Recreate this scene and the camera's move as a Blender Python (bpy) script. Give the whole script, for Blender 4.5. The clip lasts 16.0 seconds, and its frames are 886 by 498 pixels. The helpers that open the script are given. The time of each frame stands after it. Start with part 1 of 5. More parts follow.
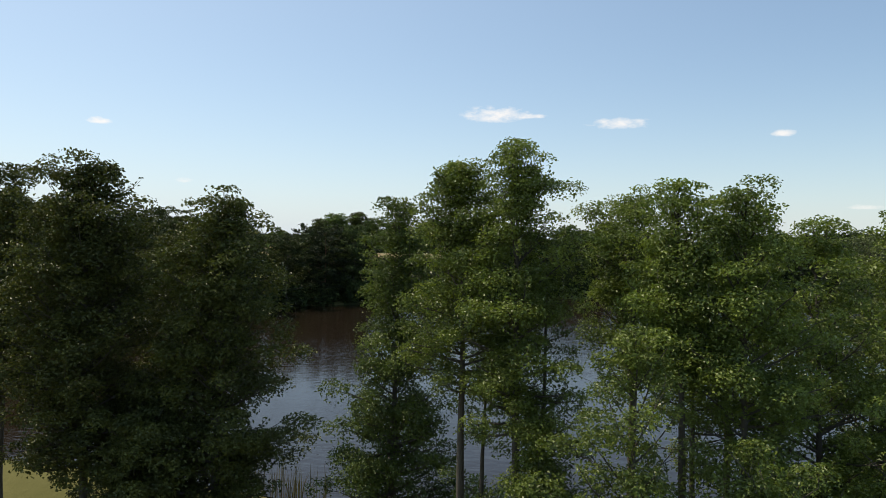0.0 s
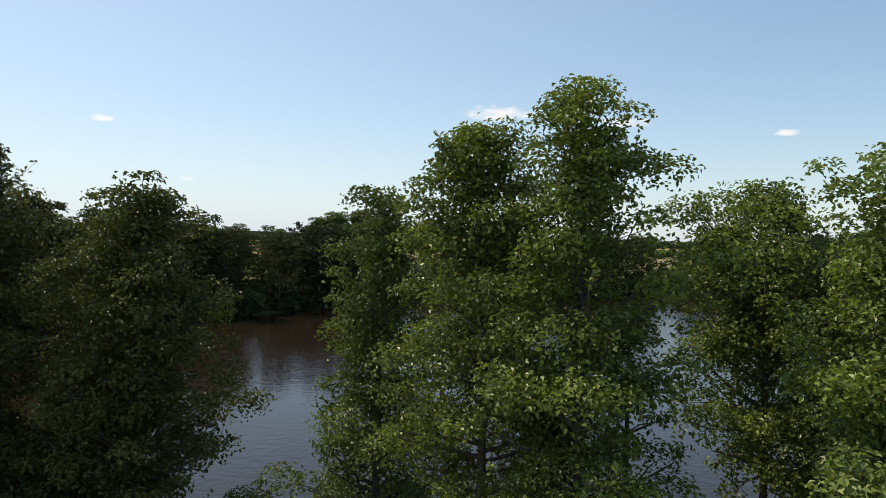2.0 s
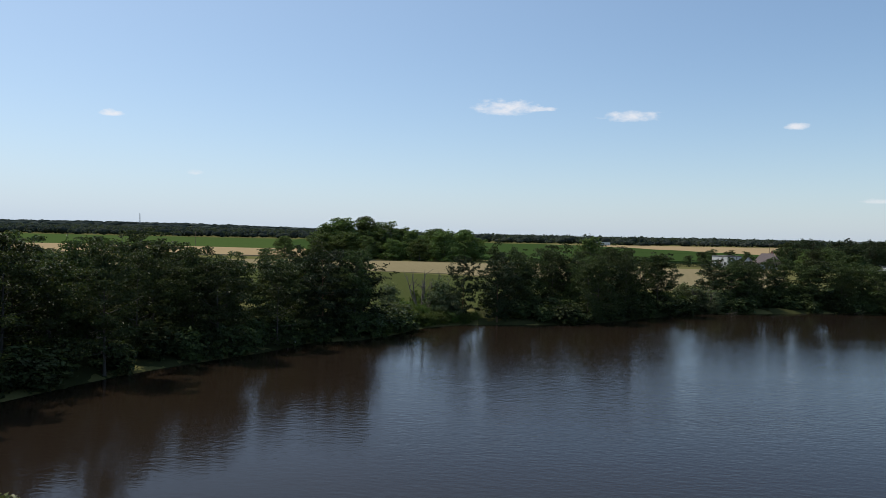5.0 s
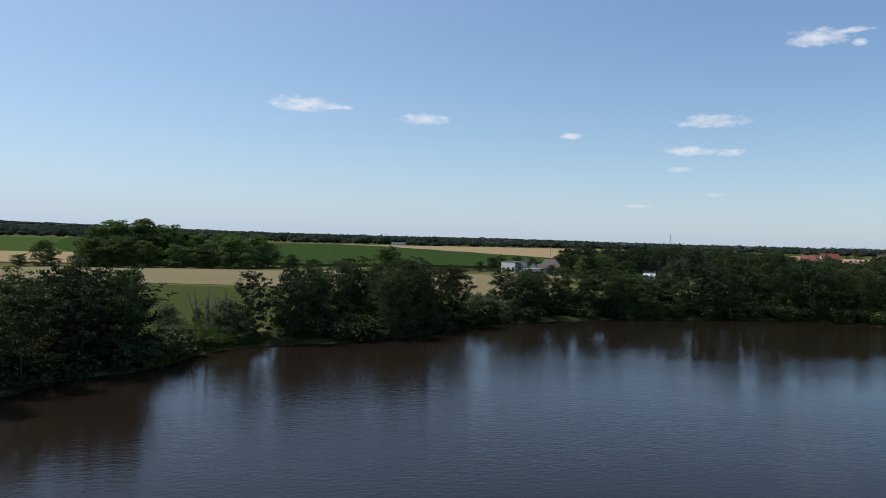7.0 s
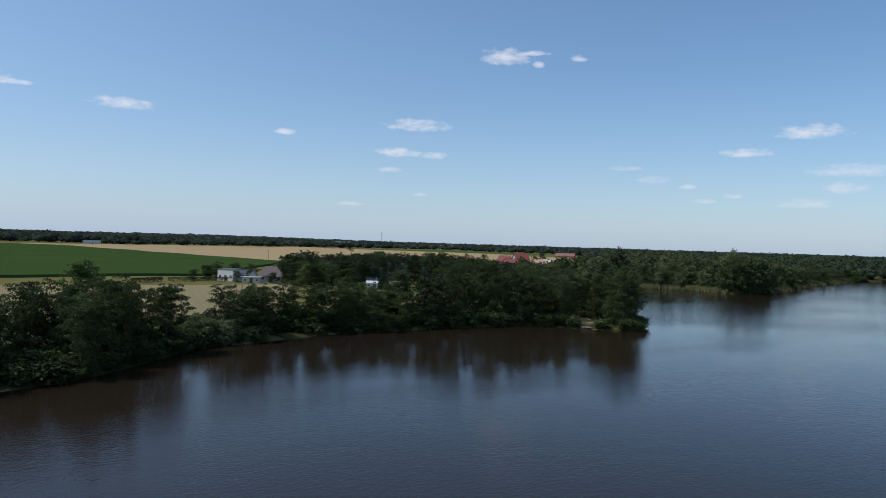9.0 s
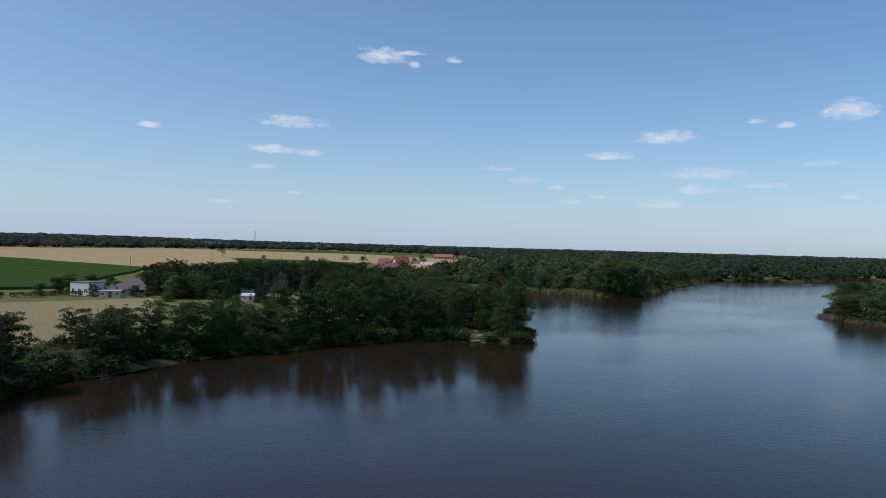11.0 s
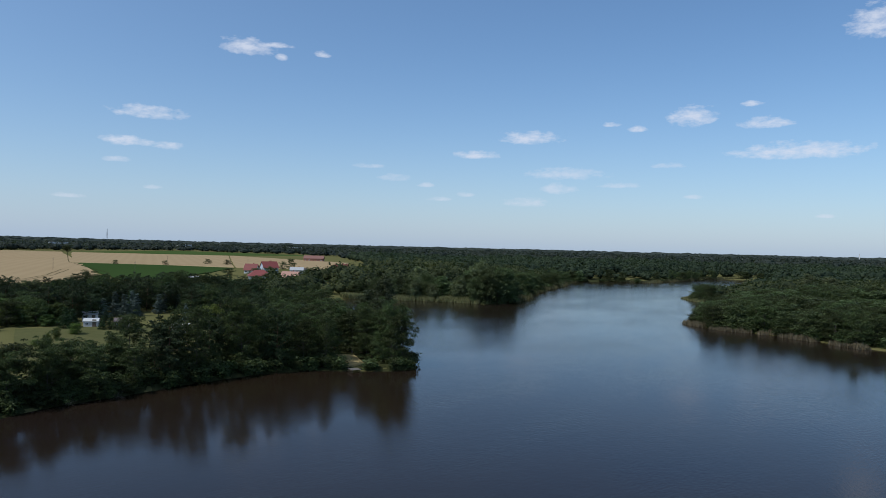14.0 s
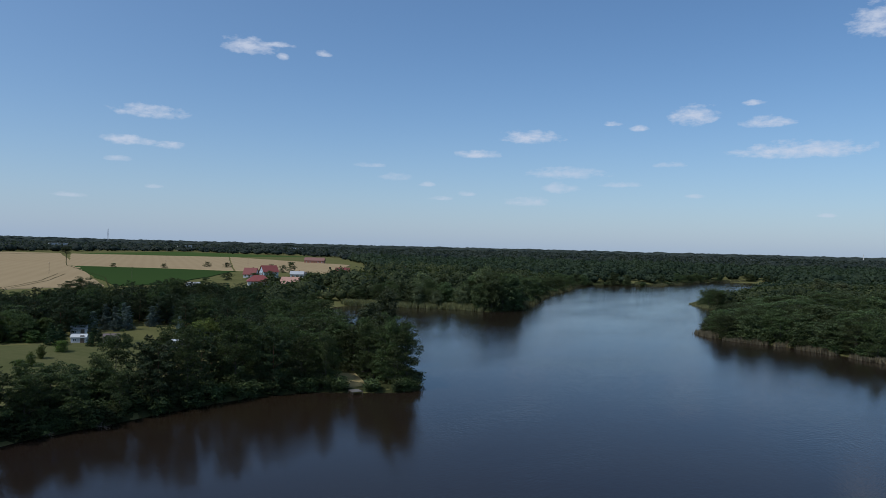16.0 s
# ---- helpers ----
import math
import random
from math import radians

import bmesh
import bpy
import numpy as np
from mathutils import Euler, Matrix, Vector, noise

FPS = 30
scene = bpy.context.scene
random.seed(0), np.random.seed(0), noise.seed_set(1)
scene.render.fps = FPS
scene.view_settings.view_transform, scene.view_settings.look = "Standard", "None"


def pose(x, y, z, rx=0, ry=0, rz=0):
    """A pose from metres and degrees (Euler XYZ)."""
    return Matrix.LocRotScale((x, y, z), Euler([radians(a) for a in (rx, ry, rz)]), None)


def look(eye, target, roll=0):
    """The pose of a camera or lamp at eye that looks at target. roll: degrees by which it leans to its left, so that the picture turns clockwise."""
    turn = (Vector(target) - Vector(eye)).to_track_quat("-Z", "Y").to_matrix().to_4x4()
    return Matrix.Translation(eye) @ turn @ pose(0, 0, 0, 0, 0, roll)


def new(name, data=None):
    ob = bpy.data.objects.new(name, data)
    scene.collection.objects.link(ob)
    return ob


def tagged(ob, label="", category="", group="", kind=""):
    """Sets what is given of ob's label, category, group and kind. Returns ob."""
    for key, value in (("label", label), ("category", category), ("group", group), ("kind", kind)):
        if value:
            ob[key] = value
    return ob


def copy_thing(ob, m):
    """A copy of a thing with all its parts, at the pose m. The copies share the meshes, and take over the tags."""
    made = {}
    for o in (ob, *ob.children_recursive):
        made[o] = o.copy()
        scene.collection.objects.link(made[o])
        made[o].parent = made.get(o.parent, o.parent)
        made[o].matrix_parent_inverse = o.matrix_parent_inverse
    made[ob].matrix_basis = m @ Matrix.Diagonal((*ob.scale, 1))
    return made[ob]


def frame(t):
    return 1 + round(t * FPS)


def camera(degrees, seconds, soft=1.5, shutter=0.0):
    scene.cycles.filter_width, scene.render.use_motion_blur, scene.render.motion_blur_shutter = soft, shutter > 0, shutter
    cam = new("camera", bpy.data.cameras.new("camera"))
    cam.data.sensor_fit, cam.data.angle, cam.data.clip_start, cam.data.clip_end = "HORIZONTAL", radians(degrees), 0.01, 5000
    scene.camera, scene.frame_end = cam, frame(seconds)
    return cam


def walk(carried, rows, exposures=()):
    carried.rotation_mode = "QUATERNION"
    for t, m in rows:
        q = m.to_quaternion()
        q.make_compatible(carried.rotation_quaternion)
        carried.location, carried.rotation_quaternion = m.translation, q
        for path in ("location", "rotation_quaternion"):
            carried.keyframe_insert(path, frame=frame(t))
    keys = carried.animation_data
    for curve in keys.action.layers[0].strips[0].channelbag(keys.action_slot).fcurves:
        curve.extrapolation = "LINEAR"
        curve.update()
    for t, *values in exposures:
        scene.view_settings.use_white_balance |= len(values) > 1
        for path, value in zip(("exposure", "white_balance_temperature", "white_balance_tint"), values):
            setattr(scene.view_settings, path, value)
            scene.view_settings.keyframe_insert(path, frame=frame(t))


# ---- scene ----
# camera and its flight
cam = camera(64.0, 16.0, soft=0.8)
PATH = [
    (0, (0.949, 0.732, 10.093), (0.907, 2.731, 10.076), 1.0),
    (0.5, (0.914, 2.077, 10.095), (0.870, 4.076, 10.078), 1.1),
    (1, (0.878, 3.512, 10.099), (0.832, 5.512, 10.082), 1.1),
    (1.5, (0.830, 5.188, 10.112), (0.782, 7.187, 10.095), 1.2),
    (2, (0.745, 7.156, 10.346), (0.696, 9.155, 10.325), 1.2),
    (2.5, (0.631, 9.297, 11.147), (0.578, 11.296, 11.117), 0.8),
    (2.7, (0.560, 10.060, 11.520), (0.506, 12.059, 11.490), 0.9),
    (3, (0.490, 10.941, 12.153), (0.434, 12.940, 12.124), 1.0),
    (3.3, (0.420, 11.620, 12.797), (0.358, 13.619, 12.767), 1.1),
    (3.5, (0.375, 11.970, 13.200), (0.309, 13.969, 13.169), 1.1),
    (3.7, (0.330, 12.300, 13.575), (0.264, 14.299, 13.543), 1.1),
    (6, (0.071, 16.560, 16.121), (-0.001, 18.558, 16.082), 1.3),
    (6.5, (0.517, 18.149, 16.918), (0.633, 20.145, 16.882), 1.5),
    (7, (0.654, 19.802, 17.661), (1.149, 21.740, 17.633), 1.6),
    (7.5, (0.459, 21.764, 18.477), (1.343, 23.558, 18.456), 1.7),
    (8, (0.278, 24.240, 19.344), (1.434, 25.872, 19.331), 1.7),
    (8.5, (0.639, 26.171, 20.320), (1.819, 27.785, 20.304), 1.8),
    (11, (4.878, 35.871, 24.542), (6.341, 37.234, 24.533), 1.6),
    (11.5, (6.055, 37.849, 25.459), (7.574, 39.150, 25.451), 1.6),
    (12, (7.356, 39.615, 26.392), (8.927, 40.853, 26.385), 1.5),
    (12.5, (8.568, 41.126, 27.343), (10.183, 42.306, 27.336), 1.5),
    (13, (10.054, 42.671, 28.265), (11.706, 43.799, 28.257), 1.5),
    (13.5, (11.713, 44.424, 29.180), (13.390, 45.513, 29.172), 1.5),
    (14, (13.455, 45.919, 30.030), (15.142, 46.994, 30.022), 1.4),
    (14.5, (15.226, 47.390, 30.930), (16.913, 48.464, 30.920), 1.4),
    (15, (17.053, 49.159, 31.801), (18.740, 50.234, 31.791), 1.4),
    (15.5, (18.706, 50.378, 32.713), (20.392, 51.454, 32.702), 1.4),
    (16, (20.698, 51.915, 33.331), (22.383, 52.993, 33.321), 1.4),
]
EXPOSURES = [(0.0, 0.36, 7250, 10), (2.5, 0.42, 7300, 10), (3.7, 0.26, 6900, 10), (6.0, 0.1, 6450, 10), (8.5, -0.03, 6050, 10), (11.0, -0.08, 5950, 10), (13.5, -0.12, 5850, 10), (14.6, -0.1, 5850, 10), (16.0, -0.32, 5700, 10)]
walk(cam, [(t, look(eye, target, roll)) for t, eye, target, roll in PATH], EXPOSURES)

# ---- light ----
SUN_AZ, SUN_EL = -64.0, 53.0          # degrees: west of the flight's first heading, above the horizon
sun_way = Vector((math.sin(radians(SUN_AZ)) * math.cos(radians(SUN_EL)), math.cos(radians(SUN_AZ)) * math.cos(radians(SUN_EL)), math.sin(radians(SUN_EL))))
sun_data = bpy.data.lights.new("sun", "SUN")
sun_data.energy, sun_data.angle, sun_data.color = 3.0, radians(0.53), (1.0, 0.93, 0.82)
sun = new("sun", sun_data)
sun.matrix_world = look((0, 0, 900), Vector((0, 0, 900)) - sun_way)

# fair-weather clouds: azimuth, elevation, half width, half height in degrees
CLOUDS_HIGH = [
    (41.7, 14.8, 2.0, .62), (43.9, 15.1, 1.2, .22), (44.3, 14.2, .45, .3), (47.5, 14.7, .6, .25), (34.7, 9.4, 2.3, .5), (33.2, 7.2, 1.7, .4),
    (36.2, 7.0, 1.0, .33), (60.0, 7.4, 1.6, .36), (64.2, 8.8, 2.2, .55), (76.6, 10.3, 1.6, .8), (81.8, 9.6, 1.8, .45), (84.0, 7.5, 4.3, .62),
    (80.8, 11.0, .8, .2), (70.6, 9.8, .75, .2), (72.6, 9.4, .65, .25), (88.6, 15.9, 1.7, 1.1), (2.9, 10.3, 2.5, .62), (5.6, 10.15, 1.3, .2),
    (12.6, 9.5, 2.2, .42), (24.3, 8.4, .75, .28), (-27.2, 8.4, .75, .25)]
CLOUDS_LOW = [
    (32.7, 5.8, .9, .22), (29.5, 3.0, 1.2, .17), (35.1, 3.9, .65, .17), (51.2, 6.3, 1.25, .2), (53.6, 5.4, 1.3, .29), (56.0, 4.9, .55, .2),
    (57.1, 3.8, 1.0, .18), (67.2, 6.0, 2.9, .5), (66.6, 4.8, 1.3, .45), (64.0, 3.7, 1.7, .38), (59.2, 4.2, .7, .2), (71.4, 5.1, 1.5, .24),
    (75.0, 6.6, 1.1, .22), (76.8, 4.2, .75, .17), (85.8, 2.8, .65, .15), (-21.3, 4.4, .8, .2)]


def build_world():
    world = bpy.data.worlds.new("world")
    scene.world = world
    world.use_nodes = True
    nt = world.node_tree
    nt.nodes.clear()
    N, L = nt.nodes.new, nt.links.new

    def m(op, a, b=None, c=None, clamp=False):
        n = N("ShaderNodeMath")
        n.operation, n.use_clamp = op, clamp
        for k, v in enumerate((a, b, c)):
            if v is None:
                continue
            if isinstance(v, (int, float)):
                n.inputs[k].default_value = v
            else:
                L(v, n.inputs[k])
        return n.outputs[0]

    sky = N("ShaderNodeTexSky")
    sky.sky_type, sky.sun_disc = "NISHITA", False
    sky.sun_elevation, sky.sun_rotation = radians(SUN_EL), radians(SUN_AZ)
    sky.altitude, sky.air_density, sky.dust_density, sky.ozone_density = 60, 1.0, 0.6, 3.0
    tex = N("ShaderNodeTexCoord")
    sep = N("ShaderNodeSeparateXYZ")
    L(tex.outputs["Generated"], sep.inputs[0])
    az = m("MULTIPLY", m("ARCTAN2", sep.outputs[0], sep.outputs[1]), 57.2958)
    el = m("MULTIPLY", m("ARCSINE", sep.outputs[2]), 57.2958)
    pos = N("ShaderNodeCombineXYZ")
    L(az, pos.inputs[0])
    L(m("MULTIPLY", el, 2.2), pos.inputs[1])
    soft = N("ShaderNodeTexNoise")
    soft.inputs["Scale"].default_value, soft.inputs["Detail"].default_value = 0.9, 7.0
    soft.inputs["Roughness"].default_value = 0.62
    L(pos.outputs[0], soft.inputs["Vector"])
    wob = m("SUBTRACT", soft.outputs[0], 0.5)
    total = None
    for group, weight in ((CLOUDS_HIGH, 1.0), (CLOUDS_LOW, 0.62)):
        layer = None
        for a, e, w, h in group:
            dx = m("DIVIDE", m("SUBTRACT", az, a), w * 1.15)
            dy = m("SUBTRACT", el, e - 0.25 * h)
            dy = m("MAXIMUM", m("DIVIDE", dy, h * 1.35), m("DIVIDE", dy, -h * 0.75))
            d2 = m("ADD", m("MULTIPLY", dx, dx), m("MULTIPLY", dy, dy))
            one = m("SUBTRACT", 1.0, d2)
            layer = one if layer is None else m("MAXIMUM", layer, one)
        cover = m("ADD", m("MAXIMUM", layer, -3.0), m("MULTIPLY", wob, 3.4))
        ramp = m("MULTIPLY", m("SMOOTH_MIN", m("MAXIMUM", m("MULTIPLY", cover, 0.75), 0.0), 1.0, 0.3), weight, clamp=True)
        total = ramp if total is None else m("MAXIMUM", total, ramp)
    # summer haze: pale towards the horizon
    deep = N("ShaderNodeHueSaturation")
    deep.inputs["Saturation"].default_value = 1.08
    deep.inputs["Hue"].default_value = 0.497
    L(sky.outputs[0], deep.inputs["Color"])
    haze = m("POWER", m("SUBTRACT", 1.0, m("MULTIPLY", m("ABSOLUTE", sep.outputs[2]), 1.0), clamp=True), 10.0)
    hazed = N("ShaderNodeMix")
    hazed.data_type = "RGBA"
    # the haze is stronger on the sun's side of the sky
    facing = N("ShaderNodeVectorMath")
    facing.operation = "DOT_PRODUCT"
    L(tex.outputs["Generated"], facing.inputs[0])
    facing.inputs[1].default_value = sun_way
    glow = m("POWER", m("MULTIPLY_ADD", facing.outputs["Value"], 0.5, 0.5), 3.0)
    L(m("ADD", m("MULTIPLY", haze, HAZE), m("MULTIPLY", glow, 0.66), clamp=True), hazed.inputs[0])
    L(deep.outputs[0], hazed.inputs[6])
    hazed.inputs[7].default_value = HAZE_COLOUR
    mix = N("ShaderNodeMix")
    mix.data_type = "RGBA"
    L(m("MULTIPLY", total, 0.80), mix.inputs[0])
    L(hazed.outputs[2], mix.inputs[6])
    mix.inputs[7].default_value = CLOUD_COLOUR
    bg = N("ShaderNodeBackground")
    bg.inputs[1].default_value = SKY_STRENGTH
    L(mix.outputs[2], bg.inputs[0])
    out = N("ShaderNodeOutputWorld")
    L(bg.outputs[0], out.inputs[0])


SKY_STRENGTH, HAZE = 0.12, 0.62
HAZE_COLOUR, CLOUD_COLOUR = (3.8, 4.8, 6.15, 1), (6.6, 6.6, 6.9, 1)
build_world()


# ---- materials ----
def material(name, build):
    mat = bpy.data.materials.new(name)
    mat.use_nodes = True
    nt = mat.node_tree
    nt.nodes.clear()
    out = nt.nodes.new("ShaderNodeOutputMaterial")
    nt.links.new(build(nt), out.inputs[0])
    return mat


def node(nt, kind, **values):
    n = nt.nodes.new(kind)
    for key, value in values.items():
        n.inputs[key.replace("_", " ")].default_value = value
    return n


def noise_tex(nt, scale, detail=4.0, rough=0.55, stretch=None):
    tex = nt.nodes.new("ShaderNodeTexCoord")
    src = tex.outputs["Object"]
    if stretch:
        mp = nt.nodes.new("ShaderNodeMapping")
        mp.inputs["Scale"].default_value = stretch[:3]
        if len(stretch) > 3:
            mp.inputs["Rotation"].default_value = (0, 0, radians(stretch[3]))
        nt.links.new(src, mp.inputs["Vector"])
        src = mp.outputs[0]
    n = node(nt, "ShaderNodeTexNoise", Scale=scale, Detail=detail, Roughness=rough)
    nt.links.new(src, n.inputs["Vector"])
    return n.outputs[0]


def ramp(nt, fac, *stops):
    r = nt.nodes.new("ShaderNodeValToRGB")
    el = r.color_ramp.elements
    el[0].position, el[0].color = stops[0][0], (*stops[0][1], 1)
    el[1].position, el[1].color = stops[-1][0], (*stops[-1][1], 1)
    for p, c in stops[1:-1]:
        e = el.new(p)
        e.color = (*c, 1)
    nt.links.new(fac, r.inputs[0])
    return r.outputs[0]


def mixed(nt, fac, a, b, blend="MIX"):
    n = nt.nodes.new("ShaderNodeMix")
    n.data_type, n.blend_type = "RGBA", blend
    for k, v in ((0, fac), (6, a), (7, b)):
        if isinstance(v, (int, float)):
            n.inputs[k].default_value = v
        elif isinstance(v, tuple):
            n.inputs[k].default_value = (*v, 1) if len(v) == 3 else v
        else:
            nt.links.new(v, n.inputs[k])
    return n.outputs[2]


def bumped(nt, height, strength, distance):
    b = node(nt, "ShaderNodeBump", Strength=strength, Distance=distance)
    nt.links.new(height, b.inputs["Height"])
    return b.outputs[0]


def leaf_material(name, dark, light, translucency=0.35, rough=0.55, gloss=0.16, stand=0.0, contrast=1.0, vary=1.0):
    """Leaves: each one of its own shade, each tree of its own hue, light shining through."""
    def build(nt):
        L = nt.links.new
        geo, info = nt.nodes.new("ShaderNodeNewGeometry"), nt.nodes.new("ShaderNodeObjectInfo")
        base = ramp(nt, geo.outputs["Random Per Island"], (0.0, dark), (0.55, tuple((a + b) / 2 for a, b in zip(dark, light))), (1.0, light))
        patch = noise_tex(nt, 0.35, 3.0)
        base = mixed(nt, patch, base, mixed(nt, 0.5, base, (light[0] * 1.25, light[1] * 1.1, light[2] * 0.8)))
        # old and young growth, spray by spray
        sprays = ramp(nt, noise_tex(nt, 1.3, 2.0, 0.5), (0.36, (0.70, 0.74, 0.80)), (0.64, (1.22, 1.20, 1.05)))
        base = mixed(nt, 1.0, base, sprays, "MULTIPLY")
        if stand:
            # neighbouring trees of a wood are of different kinds
            crowns = ramp(nt, noise_tex(nt, stand, 2.5, 0.7), (0.36, (0.0,) * 3), (0.64, (1.0,) * 3))
            low, high = (tuple(1 + (v - 1) * contrast for v in c) for c in ((0.55, 0.62, 0.75), (1.5, 1.35, 1.2)))
            base = mixed(nt, crowns, mixed(nt, 1.0, base, low, "MULTIPLY"), mixed(nt, 1.0, base, high, "MULTIPLY"))
        hsv = nt.nodes.new("ShaderNodeHueSaturation")
        mr = node(nt, "ShaderNodeMapRange", To_Min=0.5 - 0.018 * vary, To_Max=0.5 + 0.015 * vary)
        L(info.outputs["Random"], mr.inputs[0])
        L(mr.outputs[0], hsv.inputs["Hue"])
        mv = node(nt, "ShaderNodeMapRange", To_Min=1 - 0.38 * vary, To_Max=1 + 0.32 * vary)
        L(info.outputs["Random"], mv.inputs[0])
        L(mv.outputs[0], hsv.inputs["Value"])
        L(base, hsv.inputs["Color"])
        p = node(nt, "ShaderNodeBsdfPrincipled", Roughness=rough)
        p.inputs["Specular IOR Level"].default_value = gloss
        L(hsv.outputs[0], p.inputs["Base Color"])
        tr = nt.nodes.new("ShaderNodeBsdfTranslucent")
        warm = mixed(nt, 1.0, hsv.outputs[0], (1.0, 1.1, 0.55), "MULTIPLY")
        L(warm, tr.inputs[0])
        mx = nt.nodes.new("ShaderNodeMixShader")
        mx.inputs[0].default_value = translucency
        L(p.outputs[0], mx.inputs[1])
        L(tr.outputs[0], mx.inputs[2])
        return mx.outputs[0]
    return material(name, build)


def plain_material(name, a, b, scale, rough=0.8, bump=0.3, distance=0.02, metal=0.0, stretch=None, detail=5.0):
    """Two shades mottled by noise at two sizes, with a fine relief."""
    def build(nt):
        L = nt.links.new
        big, fine = noise_tex(nt, scale, 4.0, 0.6, stretch), noise_tex(nt, scale * 9, detail, 0.6, stretch)
        col = mixed(nt, big, a, b)
        col = mixed(nt, 0.35, col, mixed(nt, fine, tuple(v * 0.75 for v in a), tuple(min(v * 1.2, 0.9) for v in b)))
        info = nt.nodes.new("ShaderNodeObjectInfo")
        hsv = nt.nodes.new("ShaderNodeHueSaturation")
        mv = node(nt, "ShaderNodeMapRange", To_Min=0.9, To_Max=1.1)
        L(info.outputs["Random"], mv.inputs[0])
        L(mv.outputs[0], hsv.inputs["Value"])
        L(col, hsv.inputs["Color"])
        p = node(nt, "ShaderNodeBsdfPrincipled", Roughness=rough, Metallic=metal)
        L(hsv.outputs[0], p.inputs["Base Color"])
        if bump:
            L(bumped(nt, fine, bump, distance), p.inputs["Normal"])
        return p.outputs[0]
    return material(name, build)


def water_material():
    """Brown lake water: calm in the lee of the north bank, ruffled by the wind out to the east."""
    def build(nt):
        L = nt.links.new
        p = node(nt, "ShaderNodeBsdfPrincipled", Roughness=0.03, IOR=1.333)
        p.inputs["Specular IOR Level"].default_value = 0.36
        silt = noise_tex(nt, 0.02, 3.0)
        L(ramp(nt, silt, (0.3, (0.0215, 0.0144, 0.0080)), (0.7, (0.0165, 0.0116, 0.0095))), p.inputs["Base Color"])
        small = noise_tex(nt, 1.0, 3.5, 0.6, (1.0, 2.3, 1.0, 35))
        large = noise_tex(nt, 0.3, 2.0, 0.5, (1.0, 1.7, 1.0, 35))
        gust = ramp(nt, noise_tex(nt, 0.016, 2.0, 0.5, (1.0, 2.2, 1.0, 30)), (0.36, (0.35,) * 3), (0.64, (1.25,) * 3))
        sep = nt.nodes.new("ShaderNodeSeparateXYZ")
        tex = nt.nodes.new("ShaderNodeTexCoord")
        L(tex.outputs["Object"], sep.inputs[0])
        wind = node(nt, "ShaderNodeMapRange", From_Min=130.0, From_Max=300.0, To_Min=0.0, To_Max=0.35)
        wind.interpolation_type = "SMOOTHSTEP"
        L(sep.outputs[0], wind.inputs[0])
        total = nt.nodes.new("ShaderNodeMath")
        total.operation = "ADD"
        L(gust, total.inputs[0])
        L(wind.outputs[0], total.inputs[1])
        reach = nt.nodes.new("ShaderNodeMath")
        reach.operation = "MULTIPLY"
        L(total.outputs[0], reach.inputs[0])
        reach.inputs[1].default_value = 0.032
        ruffle = node(nt, "ShaderNodeMapRange", To_Min=0.04, To_Max=0.20)
        L(wind.outputs[0], ruffle.inputs[0])
        L(ruffle.outputs[0], p.inputs["Roughness"])
        h = mixed(nt, 0.5, small, large, "ADD")
        b = node(nt, "ShaderNodeBump", Strength=1.0)
        L(h, b.inputs["Height"])
        L(reach.outputs[0], b.inputs["Distance"])
        L(b.outputs[0], p.inputs["Normal"])
        return p.outputs[0]
    return material("lake_water", build)


def field_material(name, a, b, rows, direction, stripe=0.35, big=0.01):
    """A crop seen from above: rows, tracks and patches of growth."""
    def build(nt):
        L = nt.links.new
        patch, fine = noise_tex(nt, big, 5.0, 0.6), noise_tex(nt, 0.8, 6.0, 0.7)
        tex = nt.nodes.new("ShaderNodeTexCoord")
        mp = nt.nodes.new("ShaderNodeMapping")
        mp.inputs["Rotation"].default_value = (0, 0, radians(direction))
        L(tex.outputs["Object"], mp.inputs[0])
        wave = node(nt, "ShaderNodeTexWave", Scale=rows, Distortion=1.2, Detail=3.0, Detail_Scale=0.6)
        L(mp.outputs[0], wave.inputs[0])
        col = mixed(nt, patch, a, b)
        col = mixed(nt, stripe, col, mixed(nt, wave.outputs["Fac"], tuple(v * 0.7 for v in a), tuple(v * 1.15 for v in b)))
        col = mixed(nt, 0.3, col, mixed(nt, fine, tuple(v * 0.6 for v in a), tuple(v * 1.25 for v in b)))
        p = node(nt, "ShaderNodeBsdfPrincipled", Roughness=0.9)
        p.inputs["Specular IOR Level"].default_value = 0.0
        L(col, p.inputs["Base Color"])
        L(bumped(nt, fine, 0.6, 0.25), p.inputs["Normal"])
        return p.outputs[0]
    return material(name, build)


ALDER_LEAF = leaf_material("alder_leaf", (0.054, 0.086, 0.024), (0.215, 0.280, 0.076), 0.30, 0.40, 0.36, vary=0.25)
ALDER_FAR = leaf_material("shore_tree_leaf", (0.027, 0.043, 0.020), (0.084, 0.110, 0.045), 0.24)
# same alder leaf, darkened: shade of the backlit trees put into its colour
SHADE_ALDER = leaf_material("alder_leaf_painted_shade", (0.036, 0.050, 0.016), (0.128, 0.146, 0.046), 0.2, 0.45, 0.25, vary=0.3)
# alder leaf again, one tree's shade side painted in at about half strength
HALF_SHADE_ALDER = leaf_material("alder_leaf_half_shade", (0.036, 0.060, 0.018), (0.130, 0.172, 0.048), 0.25, 0.45, 0.3, vary=0.2)
PINE_LEAF = leaf_material("pine_needle", (0.023, 0.038, 0.020), (0.050, 0.071, 0.033), 0.15)
SPRUCE_LEAF = leaf_material("spruce_needle", (0.020, 0.040, 0.018), (0.042, 0.070, 0.028), 0.12)
